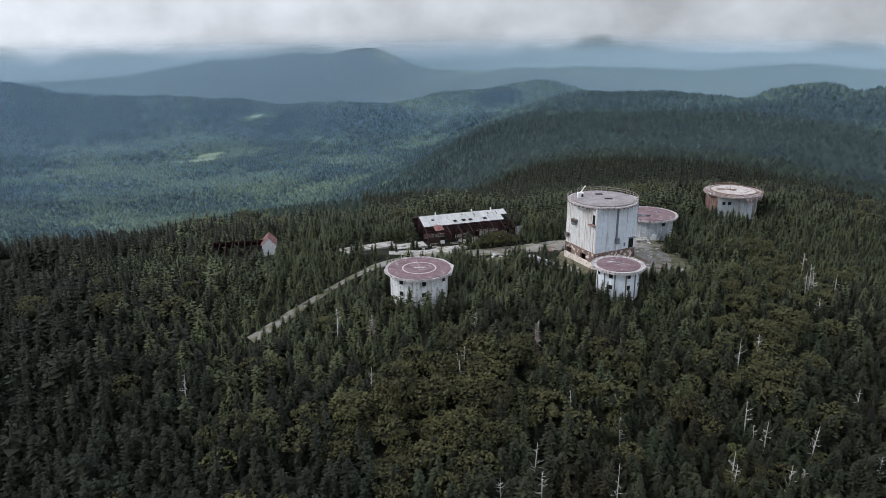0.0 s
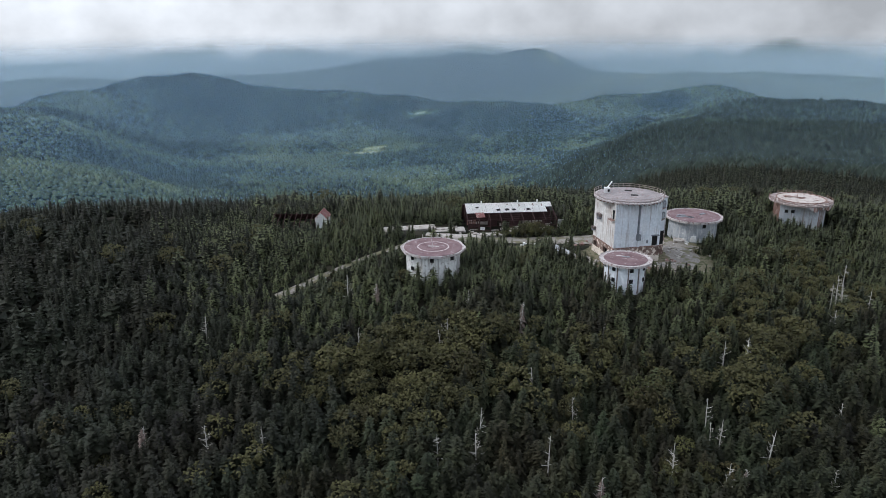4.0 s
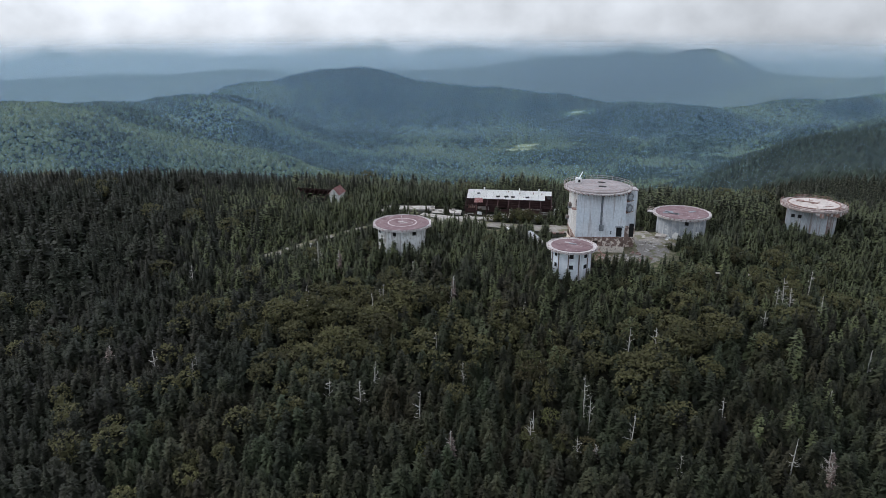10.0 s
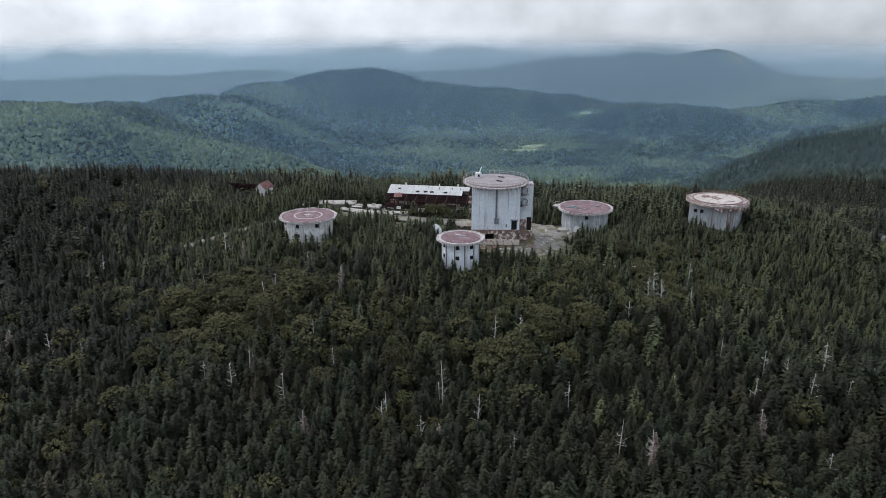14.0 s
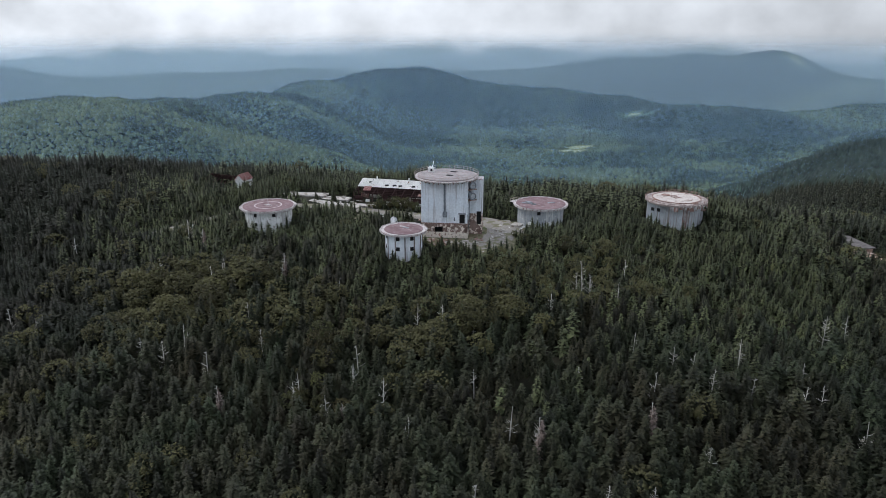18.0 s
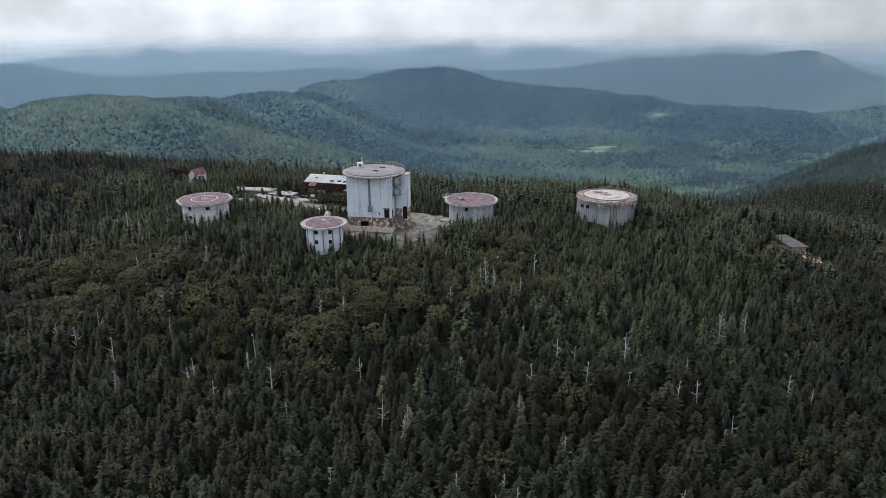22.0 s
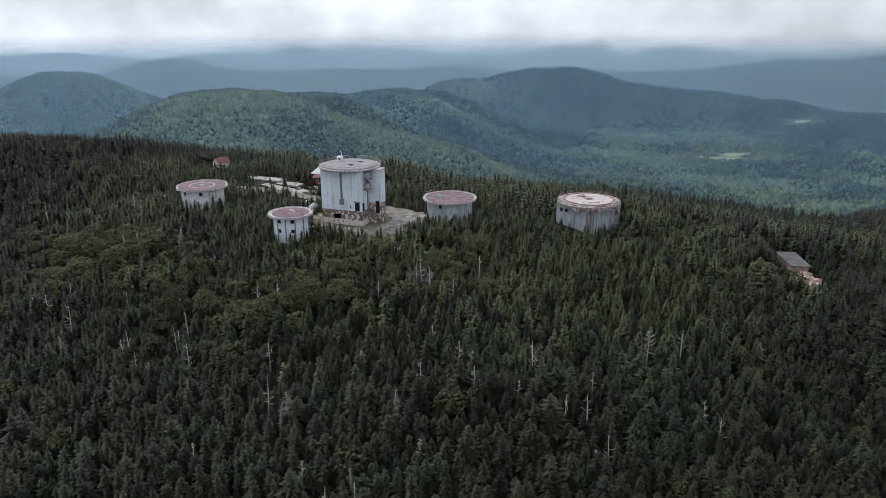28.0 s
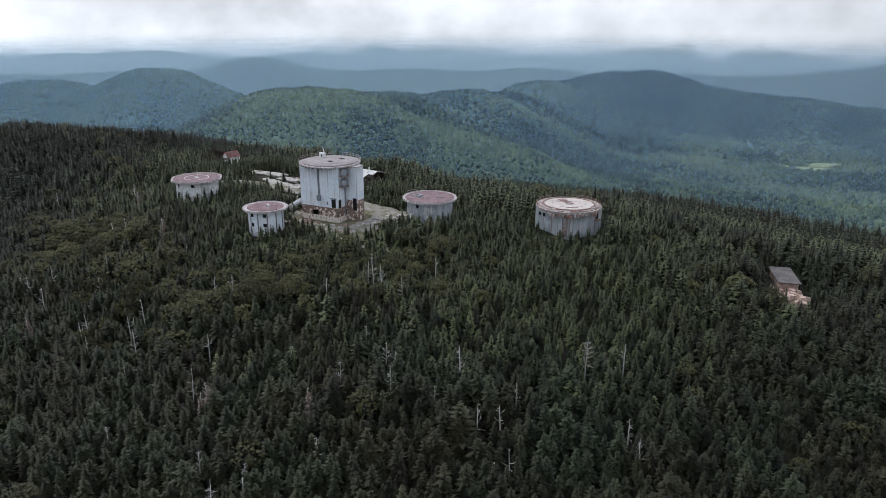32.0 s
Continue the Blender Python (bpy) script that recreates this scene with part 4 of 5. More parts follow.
for v in (-9.4, 6.5):
    for z in (hz + 1.0, hz + 2.2):
        part("girt", rod((0, v, z), (LW, v, z), 0.06, k=4), RED_FRAME, ware)
part("floor_slab", box(-0.6, LW + 0.6, -9.9, 7.0, hz - 0.6, hz + 0.25), CONCRETE, ware)
for i in range(8):
    x = i * LW / 8
    if i in (0, 3, 6):
        part("infill_panel", box(x + 0.15, x + LW / 8 - 0.15, -8.9 + 0.1 * (i % 3), -8.8 + 0.1 * (i % 3), hz + 1.5, hz + 2.9), RED_FRAME, ware)
    if i in (0, 2, 4, 7):
        part("partition", box(x + 0.3, x + LW / 8 - 0.3, -3.2, -3.05, hz, hz + 2.4), RUST if i % 3 == 0 else RED_FRAME, ware)
part("back_wall", box(0, LW, 6.0, 6.2, hz, RZ - SL * 6.2 - 0.1), RED_FRAME, ware)
part("ridge_wall", box(0, LW, -0.1, 0.1, hz + 1.0, RZ - 0.3), RED_FRAME, ware)
for i, (x, w_, hh) in enumerate(((3.0, 4.0, 1.6), (10.0, 5.0, 1.2), (17.0, 4.0, 1.8), (22.0, 3.0, 1.3))):
    part("low_wall", box(x, x + w_, -2.0 - i, -1.7 - i, hz, hz + hh), CONCRETE, ware)
for x, v, w_, d_ in ((3.4, -2.4, 0.9, 0.7), (9.6, -3.9, 1.2, 0.9), (12.2, -3.8, 1.3, 1.0), (14.2, -3.9, 1.2, 0.9), (18.6, -3.9, 1.2, 0.9), (12.6, -1.0, 0.4, 0.5), (16.2, -1.6, 0.25, 1.1), (20.4, -1.5, 0.25, 1.2), (23.0, -1.7, 0.25, 1.2), (25.2, -4.0, 1.0, 1.4)):
    p = part("roof_hole", box(-w_ / 2, w_ / 2, -d_ / 2, d_ / 2, 0.0, 0.07), DARK if d_ > 0.6 and w_ > 0.5 else RUST, ware, "torn dark hole in the roof sheets")
    p.matrix_basis = pose(x, v, roof_z(v) + 0.02, math.degrees(math.atan(SL)), 0, 20 if w_ > 0.5 else 0)
for x, v in ((5.0, 0.0), (16.0, 0.0), (22.0, 0.2)):
    part("roof_vent", rod((x, v, RZ - 0.1), (x, v, RZ + 0.7), 0.22, k=8), WHITE, ware)
for i, (x, v, w_, hh) in enumerate(((0.6, -9.0, 2.2, 1.0), (3.6, -8.6, 1.4, 1.5), (6.4, -9.1, 2.6, 0.8), (10.6, -8.8, 1.2, 1.2), (14.8, -9.1, 2.4, 0.7), (21.0, -8.9, 1.8, 1.1))):
    p = part("fallen_sheet", box(0, w_, -0.04, 0.04, 0, hh, 0.01), ROOF_WHITE if i % 2 else CONCRETE, ware, "pale sheet leaning in the open front")
    p.matrix_basis = pose(x, v, hz + 0.25, -14 - 5 * (i % 3), 4 * (i % 2), 3 * i)
part("end_wall", box(LW + 0.8, LW + 3.2, -7.5, -7.2, hz, hz + 3.2), WHITE, ware, "white remnant of an end wall")
part("end_wall", box(LW + 3.0, LW + 3.2, -7.2, -5.0, hz, hz + 2.4), WHITE, ware)

# ---- concrete remains west of the yard ----
def slab(x, y, w, d, rz, hgt=0.35, label="broken pale concrete foundation slab"):
    z = level(x, y)
    t = thing("foundation_slab", x, y, z - 0.3, rz, label, "slab", "foundation remains")
    part("slab", box(-w / 2, w / 2, -d / 2, d / 2, 0, hgt + 0.3, 0.06), CONCRETE, t)
    for _ in range(4):
        ux, uy = random.uniform(-w / 2, w / 2), random.uniform(-d / 2, d / 2)
        part("wall_stub", box(ux - random.uniform(0.3, 1.2), ux + 0.5, uy - 0.15, uy + 0.15, hgt + 0.3, hgt + 0.3 + random.uniform(0.15, 0.5)), CONCRETE, t)
    return t


slab(-60, 6.5, 15, 4.2, 27)
slab(-49, 9.5, 9, 4.0, 22)
slab(-38, 9.2, 9, 2.6, 19.4)
slab(-64, 0.5, 5, 2.0, 30)

# ---- shed ----
sz = level(-85, 4)
shed = thing("shed", -85.2, 3.0, sz - 0.35, 12, "small gabled shed with white wall and red roof, part collapsed", "shed")
for a in ((-1.7, -1.5), (1.7, 1.5)):
    part("side_wall", box(min(a), max(a), -2.34, 2.34, 0, 3.2), WHITE, shed)
for y in (-2.5, 2.35):
    bm = bmesh.new()
    pts = ((-1.7, 0), (1.7, 0), (1.7, 3.2), (0, 4.9), (-1.7, 3.2))
    f0 = [bm.verts.new((x, y, z)) for x, z in pts]
    f1 = [bm.verts.new((x, y + 0.15, z)) for x, z in pts]
    bm.faces.new(f0)
    bm.faces.new(f1[::-1])
    for i in range(5):
        bm.faces.new((f0[i], f1[i], f1[(i + 1) % 5], f0[(i + 1) % 5]))
    part("gable_wall", bm, WHITE, shed, "white end wall")
for s in (-1, 1):
    bm = bmesh.new()
    q = [bm.verts.new(p) for p in ((s * 2.0, -2.8, 2.95), (s * 2.0, 2.8, 2.95), (0, 2.8, 5.0), (0, -2.8, 5.0))]
    bm.faces.new(q)
    bmesh.ops.solidify(bm, geom=bm.faces[:], thickness=0.1)
    part("roof_slope", bm, RED_SHEET, shed, "faded red roof slope")
ruin = thing("collapsed_barracks", -92.8, 2.0, level(-92.8, 2), 8, "collapsed long building with rust-red rafters", "building")
for i in range(9):
    x = -6.5 + i * 1.6
    bm = bmesh.new()
    rod((x, -3, 2.0 + random.uniform(-0.6, 0.3)), (x + 0.2, 0, 4.2 + random.uniform(-0.8, 0.2)), 0.13, k=4, bm=bm)
    rod((x + 0.2, 0, 4.0), (x, 3, 1.8), 0.13, k=4, bm=bm)
    part("rafter", bm, RED_FRAME, ruin)
    part("post", rod((x, -3, -0.3), (x, -3, 1.8), 0.1, k=4), RED_FRAME, ruin)
bm = bmesh.new()
q = [bm.verts.new(p) for p in ((-7, -0.3, 3.7), (7, -0.3, 4.1), (7, 3.2, 1.6), (-7, 3.2, 1.3))]
bm.faces.new(q)
bmesh.ops.solidify(bm, geom=bm.faces[:], thickness=0.1)
part("roof_slope", bm, RED_FRAME, ruin)
part("ridge_beam", rod((-7, 0, 3.4), (7, 0, 3.6), 0.12, k=4), RED_FRAME, ruin)

# ---- roof in the woods on the east slope ----
ez = level(97, 75)
lodge = thing("flat_roofed_building", 96.5, 75.0, ez, -50, "low ruined building with brown flat roof and crumbled brick end", "building")
part("wall", box(-8.2, 2.8, -2.2, 2.2, -1, 3.0), BRICK, lodge)
part("roof", box(-8.8, 3.4, -2.7, 2.7, 3.0, 3.3, 0.05), ROOFING, lodge, "worn brown flat roof")
for _ in range(95):
    x, y = 6.4 + random.gauss(0, 2.3), random.gauss(-0.6, 1.5)
    s = random.uniform(0.2, 0.6)
    lump = part("rubble", box(-s, s, -s, s, -0.6, random.uniform(0.6, 2.0), 0.05), BRICK, lodge, "lump of broken brick")
    lump.matrix_basis = pose(x, y, 0, random.uniform(-15, 15), random.uniform(-15, 15), random.uniform(0, 90))


# ---- roads and yard ----
def ribbon(name, pts, widths, mat, label, lift=0.12):
    pts = [Vector(p) for p in pts]
    fine, wid = [], []
    for (a, b), (wa, wb) in zip(zip(pts, pts[1:]), zip(widths, widths[1:])):
        k = max(2, int((b - a).length / 1.5))
        for i in range(k):
            fine.append(a.lerp(b, i / k))
            wid.append(wa + (wb - wa) * i / k)
    fine.append(pts[-1])
    wid.append(widths[-1])
    for _ in range(4):
        fine = [fine[0]] + [(p + q * 2 + r) / 4 for p, q, r in zip(fine, fine[1:], fine[2:])] + [fine[-1]]
    v, f, N = [], [], 9
    for i, (p, w) in enumerate(zip(fine, wid)):
        d = (fine[min(i + 1, len(fine) - 1)] - fine[max(i - 1, 0)]).normalized()
        s = Vector((-d.y, d.x))
        edge = w / 2 * (1 + 0.22 * noise.noise((p.x * 0.3, p.y * 0.3, 3.1)))
        for j in range(N):
            q = p + s * edge * (2 * j / (N - 1) - 1)
            v.append((q.x, q.y, level(q.x, q.y) + lift * (0.2 if j in (0, N - 1) else 1.0)))
    for i in range(len(fine) - 1):
        for j in range(N - 1):
            a = i * N + j
            f.append((a, a + N, a + N + 1, a + 1))
    ob = mesh_object(name, v, f, mat)
    return tagged(ob, label, "road", kind="structure")


def yard_sheet(name, cx, cy, rx, ry, mat, label, lift):
    """A draped, ragged-edged patch of bare ground."""
    v, f, K, N = [(cx, cy, level(cx, cy) + lift)], [], 48, 9
    for j in range(1, N + 1):
        for i in range(K):
            a = 2 * math.pi * i / K
            e = 1 + 0.16 * noise.noise((2.2 * math.cos(a), 2.2 * math.sin(a), cx)) + 0.10 * noise.noise((6 * math.cos(a), 6 * math.sin(a), cy))
            x, y = cx + rx * e * j / N * math.cos(a), cy + ry * e * j / N * math.sin(a)
            v.append((x, y, level(x, y) + lift * (1.0 if j < N else -0.5)))
    f += [(0, 1 + i, 1 + (i + 1) % K) for i in range(K)]
    for j in range(N - 1):
        o = 1 + j * K
        f += [(o + i, o + K + i, o + K + (i + 1) % K, o + (i + 1) % K) for i in range(K)]
    return tagged(mesh_object(name, v, f, mat), label, "ground", kind="structure")


yard_sheet("pavement", 3.5, -1.5, 17.5, 13.0, DIRT, "trampled dirt and dry grass under the tall tower", 0.10)
ROAD = [(-79.5, -38.5), (-77, -36), (-62, -15), (-54, -5), (-42, 1.5), (-29, 7), (-16, 10), (-5, 13), (6, 15), (12, 9), (15.5, 2), (14, -5), (9, -9.5)]
ROADW = [2.8, 3.0, 1.5, 3.4, 6.0, 6, 7.5, 8, 8, 8, 9, 8, 5]
ribbon("pavement", [(12, -10.5), (19, -7), (22, -1), (20, 9), (10, 17)], [5, 6, 6, 7, 6], DIRT, "bare dirt and dry grass beside the yard", 0.14)
ribbon("pavement", [(-34, -3), (-27, -1.5), (-18, 4)], [4, 5.5, 4], DIRT, "strip of dry grass beside the road", 0.08)
ribbon("road", ROAD, ROADW, GRAVEL, "grey gravel road and yard round the towers", 0.19)
ribbon("pavement", [(-54, 3.0), (-45, 4), (-37, 6.5)], [3, 5, 4], CONCRETE, "cracked pale paved apron", 0.16)
ribbon("pavement", [(8, 18), (12, 13), (22, 9)], [4, 4, 2], GRAVEL, "gravel approach to the grey tower", 0.15)
for pts in ([(25, -7), (27, -6), (29.5, -4.6)], [(31, -3.4), (32.6, -2.6), (34, -1.9)], [(37.6, 0.2), (39, 1.2), (41, 2.5)]):
    ribbon("pavement", pts, [0.5, 1.3, 0.6], CONCRETE, "bare rock slab among young spruces", 0.2)

# storage tank lying by the yard
tank = thing("storage_tank", -14.6, -5.0, level(-14.6, -5) + 0.9, 0, "grey rust-stained steel tank lying on its side by the yard", "tank")
bm = rod((2.0, -2.4, 0), (-3.0, 3.6, 0), 1.0, k=18)
part("shell", bm, HOOD, tank)
part("end_cap", rod((2.02, -2.43, 0), (2.2, -2.65, 0), 1.0, 0.75, 18), RIM, tank, "pale dented end")
for q in (0.4, 0.85):
    part("saddle", box(-0.9, 0.9, -0.25, 0.25, -1.1, -0.5), CONCRETE, tank).matrix_basis = pose(3.4 - 6.4 * q, -4.1 + 7.7 * q, 0, 0, 0, 40)


def rubble(x, y, spread, count, mat, label, seed):
    rnd = random.Random(seed)
    t = thing("rubble_heap", x, y, level(x, y), 0, label, "rubble", "rubble in the yard")
    for _ in range(count):
        s_ = rnd.uniform(0.15, 0.6)
        dx, dy = rnd.gauss(0, spread), rnd.gauss(0, spread)
        zz = level(x + dx, y + dy) - level(x, y)
        p = part("chunk", box(-s_, s_, -s_ * rnd.uniform(0.3, 1.0), s_ * 0.7, 0, s_ * rnd.uniform(0.4, 0.9), 0.03), mat, t)
        p.matrix_basis = pose(dx, dy, zz, rnd.uniform(-12, 12), rnd.uniform(-12, 12), rnd.uniform(0, 360))


for i, (x, y, sp, cnt, mat, lab) in enumerate(((0.5, -11.2, 1.8, 22, CONCRETE, "broken pale concrete below the tall tower"), (6.5, -9.2, 1.3, 14, CONCRETE, "broken pale concrete below the tall tower"),
        (12.5, 9.0, 1.8, 16, CONCRETE, "scattered concrete and scrap in the yard"), (-4, -10.2, 1.2, 14, RUST, "rusty scrap beside the tower foot"), (16, 13.5, 1.4, 12, WHITE, "white debris by the grey tower"),
        (-12, 7, 1.4, 8, RUST, "rusty scrap on the gravel"), (-25.5, 4.0, 0.9, 5, WHITE, "white boulders beside the road"), (-71, -31, 0.8, 6, WHITE, "pale blocks beside the road"),
        (-41, 6, 3.0, 12, CONCRETE, "broken concrete on the apron"), (20, -8, 1.5, 8, CONCRETE, "scattered concrete blocks in grass"), (3.5, -9.6, 1.6, 26, RUST, "rusty beams and scrap below the tall tower"), (9.5, -6.0, 1.8, 22, CONCRETE, "broken concrete on the dirt"), (14.5, 3.5, 2.2, 20, CONCRETE, "grey rubble on the gravel"), (-8.5, -8.0, 1.4, 16, CONCRETE, "broken pale concrete beside the tank"), (12.0, -3.0, 2.0, 16, RUST, "rusty scrap on the dirt"))):
    rubble(x, y, sp, cnt, mat, lab, 300 + i)
part("fallen_beam", rod((-1.0, -9.5, 2.2), (1.2, -12.8, 0.2), 0.22, k=4), RUST, tower, "rusty beam leaning on the wall").matrix_basis = pose(0, 0, 0, 0, 0, 0)


# ---- woods ----
def spruce_shape(seed, boughs=95, r=0.27, base=0.06):
    """Pointed boughs set in a loose spiral round a core coloured as inner shade; unit height. The last value of each
    row says how far out it lies, for the tip light in the tint.
    """
    rnd = random.Random(seed)
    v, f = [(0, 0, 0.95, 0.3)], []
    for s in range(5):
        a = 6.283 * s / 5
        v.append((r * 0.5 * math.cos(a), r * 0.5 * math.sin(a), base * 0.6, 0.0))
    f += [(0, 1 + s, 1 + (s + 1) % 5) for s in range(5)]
    lobes = [(rnd.uniform(0, 6.28), rnd.uniform(0, 1), rnd.uniform(0.5, 0.8)) for _ in range(4)]
    bend = rnd.uniform(0.5, 0.8)
    for t in range(boughs):
        q = max(0.0, min(0.985, (t + rnd.uniform(-0.4, 0.4)) / boughs)) ** 1.12
        z = base + (0.96 - base) * q
        a = 2.399 * t + rnd.uniform(-0.5, 0.5)
        L = (r * (1 - q) ** bend + 0.016) * rnd.uniform(0.68, 1.16)
        for p, e, cut in lobes:
            if abs((a - p + 3.14) % 6.283 - 3.14) < 0.6 and abs(q - e) < 0.13:
                L *= cut
        c, d = math.cos(a), math.sin(a)
        w = L * rnd.uniform(2.0, 3.5) / math.sqrt(max(boughs, 40)) + 0.008
        tip = z + L * (-0.38 + 0.7 * q + rnd.uniform(-0.3, 0.3))
        o, k = len(v), rnd.uniform(0.2, 0.45)
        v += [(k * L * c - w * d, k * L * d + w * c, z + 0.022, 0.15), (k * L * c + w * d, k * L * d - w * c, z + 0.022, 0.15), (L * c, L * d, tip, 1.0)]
        f.append((o, o + 1, o + 2))
    o = len(v)
    v += [(0.016, 0, 0.88, 0.5), (-0.008, 0.013, 0.88, 0.5), (-0.008, -0.013, 0.88, 0.5), (0, 0, 1.0, 1.0)]
    f += [(o, o + 1, o + 3), (o + 1, o + 2, o + 3), (o + 2, o, o + 3)]
    return np.array(v), np.array(f)


def broad_shape(seed, clumps=150):
    """A rounded crown of many small leaf clumps; unit height."""
    rnd = random.Random(seed)
    v, f = [(0, 0, 0.72)] + [(0.17 * math.cos(1.047 * i), 0.17 * math.sin(1.047 * i), 0.45) for i in range(6)] + [(0, 0, 0.12)], []
    for i in range(6):
        f += [(0, 1 + i, 1 + (i + 1) % 6), (7, 1 + (i + 1) % 6, 1 + i)]
    lobes = [(rnd.uniform(0, 6.28), rnd.uniform(0.1, 0.9)) for _ in range(5)]
    for _ in range(clumps):
        a, b = rnd.uniform(0, 6.28), math.asin(rnd.uniform(-0.35, 1.0))
        k = rnd.uniform(0.72, 1.0) + 0.22 * max(math.cos(a - p) * math.cos(b - e) for p, e in lobes) ** 6
        c = Vector((0.34 * k * math.cos(b) * math.cos(a), 0.34 * k * math.cos(b) * math.sin(a), 0.62 + 0.36 * k * math.sin(b)))
        s = rnd.uniform(0.028, 0.056)
        q = Euler((rnd.uniform(-0.9, 0.9), rnd.uniform(-0.9, 0.9), rnd.uniform(0, 6.28))).to_matrix()
        o = len(v)
        v.append(tuple(c + Vector((0, 0, s * 0.55))))
        for i in range(3):
            t = 6.283 * i / 3
            v.append(tuple(c + q @ Vector((s * rnd.uniform(0.7, 1.4) * math.cos(t), s * rnd.uniform(0.7, 1.4) * math.sin(t), -s * 0.35))))
        for i in range(3):
            f.append((o, o + 1 + i, o + 1 + (i + 1) % 3))
    v = np.array(v)
    return np.column_stack([v, np.full(len(v), 0.5)]), np.array(f)


SPRUCES = [spruce_shape(11 + i, 118 + 9 * (i % 3), 0.215 + 0.024 * (i % 4)) for i in range(12)]
MID_SPRUCES = [spruce_shape(71 + i, 84, 0.215 + 0.024 * (i % 4)) for i in range(8)]
LOW_SPRUCES = [spruce_shape(91 + i, 34, 0.225 + 0.025 * (i % 4)) for i in range(8)]
SMALL_SPRUCES = [spruce_shape(51 + i, 18, 0.24 + 0.03 * (i % 3)) for i in range(6)]
BROADS = [broad_shape(31 + i) for i in range(5)]


def scatter(name, rows, shapes, mat, label, category, core=True):
    """One mesh of many trees; rows of x, y, z, height, width factor."""
    vs, fs, ts, cs, off, done = [], [], [], [], 0, 0
    rng = np.random.default_rng(len(rows))
    for x, y, z, hh, wf in rows:
        v, f = shapes[rng.integers(len(shapes))]
        a = rng.uniform(0, 6.283)
        c, s = math.cos(a), math.sin(a)
        w = hh * wf
        lx, ly = rng.normal(0, 0.03, 2)
        p = np.stack([(v[:, 0] * c - v[:, 1] * s) * w + lx * v[:, 2] * hh + x, (v[:, 0] * s + v[:, 1] * c) * w + ly * v[:, 2] * hh + y, v[:, 2] * hh + z], 1)
        vs.append(p)
        fs.append(f + off)
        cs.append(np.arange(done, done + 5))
        done += len(f)
        # light caught on the bough tips goes into the tint; roots turn darker
        tip_light = (v[:, 3] - 0.5) * 0.3 if v.shape[1] > 3 else 0.0
        ts.append(np.clip(rng.normal(0.5, 0.25) + tip_light + rng.normal(0, 0.13, len(v)), 0, 1))
        off += len(v)
    v, f, t = np.concatenate(vs), np.concatenate(fs), np.concatenate(ts)
    me = bpy.data.meshes.new(name)
    me.vertices.add(len(v))
    me.vertices.foreach_set("co", v.ravel())
    me.loops.add(f.size)
    me.loops.foreach_set("vertex_index", f.ravel().astype(np.int32))
    me.polygons.add(len(f))
    me.polygons.foreach_set("loop_start", np.arange(0, f.size, 3, dtype=np.int32))
    me.polygons.foreach_set("loop_total", np.full(len(f), 3, dtype=np.int32))
    me.update(calc_edges=True)
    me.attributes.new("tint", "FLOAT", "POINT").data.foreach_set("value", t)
    me.materials.append(mat)
    me.materials.append(INNER_SHADE)
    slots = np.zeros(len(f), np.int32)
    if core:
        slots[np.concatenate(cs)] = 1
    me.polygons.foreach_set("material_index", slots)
    return tagged(new(name, me), label, category, kind="stuff")


def to_line(x, y, pts):
    best = np.full(x.shape, 1e9)
    for (ax, ay), (bx, by) in zip(pts, pts[1:]):
        dx, dy = bx - ax, by - ay
        t = np.clip(((x - ax) * dx + (y - ay) * dy) / (dx * dx + dy * dy), 0, 1)
        best = np.minimum(best, np.hypot(x - ax - t * dx, y - ay - t * dy))
    return best


def clear_of(x, y):
    """True where trees may stand."""
    ok = (to_line(x, y, ROAD) > 3.4) | ((to_line(x, y, ROAD[:4]) > 0.9) & (x < -56))
    for cx, cy, r in ((0, -0.4, 11.5), (-14.6, -5, 2.8), (0.2, -20.7, 5.3), (-44.7, -23.9, 7.1), (18, 21.3, 7.3), (50, 44.4, 8.6), (-60, 6.5, 6), (-49, 9.5, 6), (-67, 2, 4), (-38, 9, 5), (-85.2, 3, 2.6), (-92.8, 2, 5.5), (97, 75, 4.8), (92.6, 79.6, 4.6), (100.5, 71, 4.2), (103, 68.5, 3.8), (14, -3, 8.5), (11, 11, 8), (-27, 0, 4.5), (-14, 8, 6)):
        ok &= np.hypot(x - cx, y - cy) > r
    u, v = (x + 47) * math.cos(radians(19.4)) + (y - 20.8) * math.sin(radians(19.4)), -(x + 47) * math.sin(radians(19.4)) + (y - 20.8) * math.cos(radians(19.4))
    ok &= ~((u > -1.6) & (u < 27.6) & (v > -11) & (v < 7.4))
    ok &= to_line(x, y, [(-99, -1), (-87, 0)]) > 4.5
    ok &= to_line(x, y, [(25, -7), (41, 2.5)]) > 1.5
    ok &= to_line(x, y, [(-52, 2.5), (-36, 6.5)]) > 3.5
    return ok


rng = np.random.default_rng(7)
step = 1.86
gx, gy = np.meshgrid(np.arange(-300, 210, step), np.arange(-128, 175, step))
gx, gy = (gx + rng.uniform(-0.48, 0.48, gx.shape) * step).ravel(), (gy + rng.uniform(-0.48, 0.48, gy.shape) * step).ravel()
far_w = (gx < -130) | (gy > 75)
seen = (gy > -128 + 0.2 * np.clip(gx + 79, 0, 109) + 0.5 * np.clip(gx - 30, 0, 200)) & ~((gy > 105) & (gx < 0)) & ~((gy > 66) & (gx < -50)) & ~((gx > 150) & (gy < -10)) & (gy > -128 + 0.4 * np.clip(-79 - gx, 0, 400)) & ~((gx < -130) & (gy > 30))
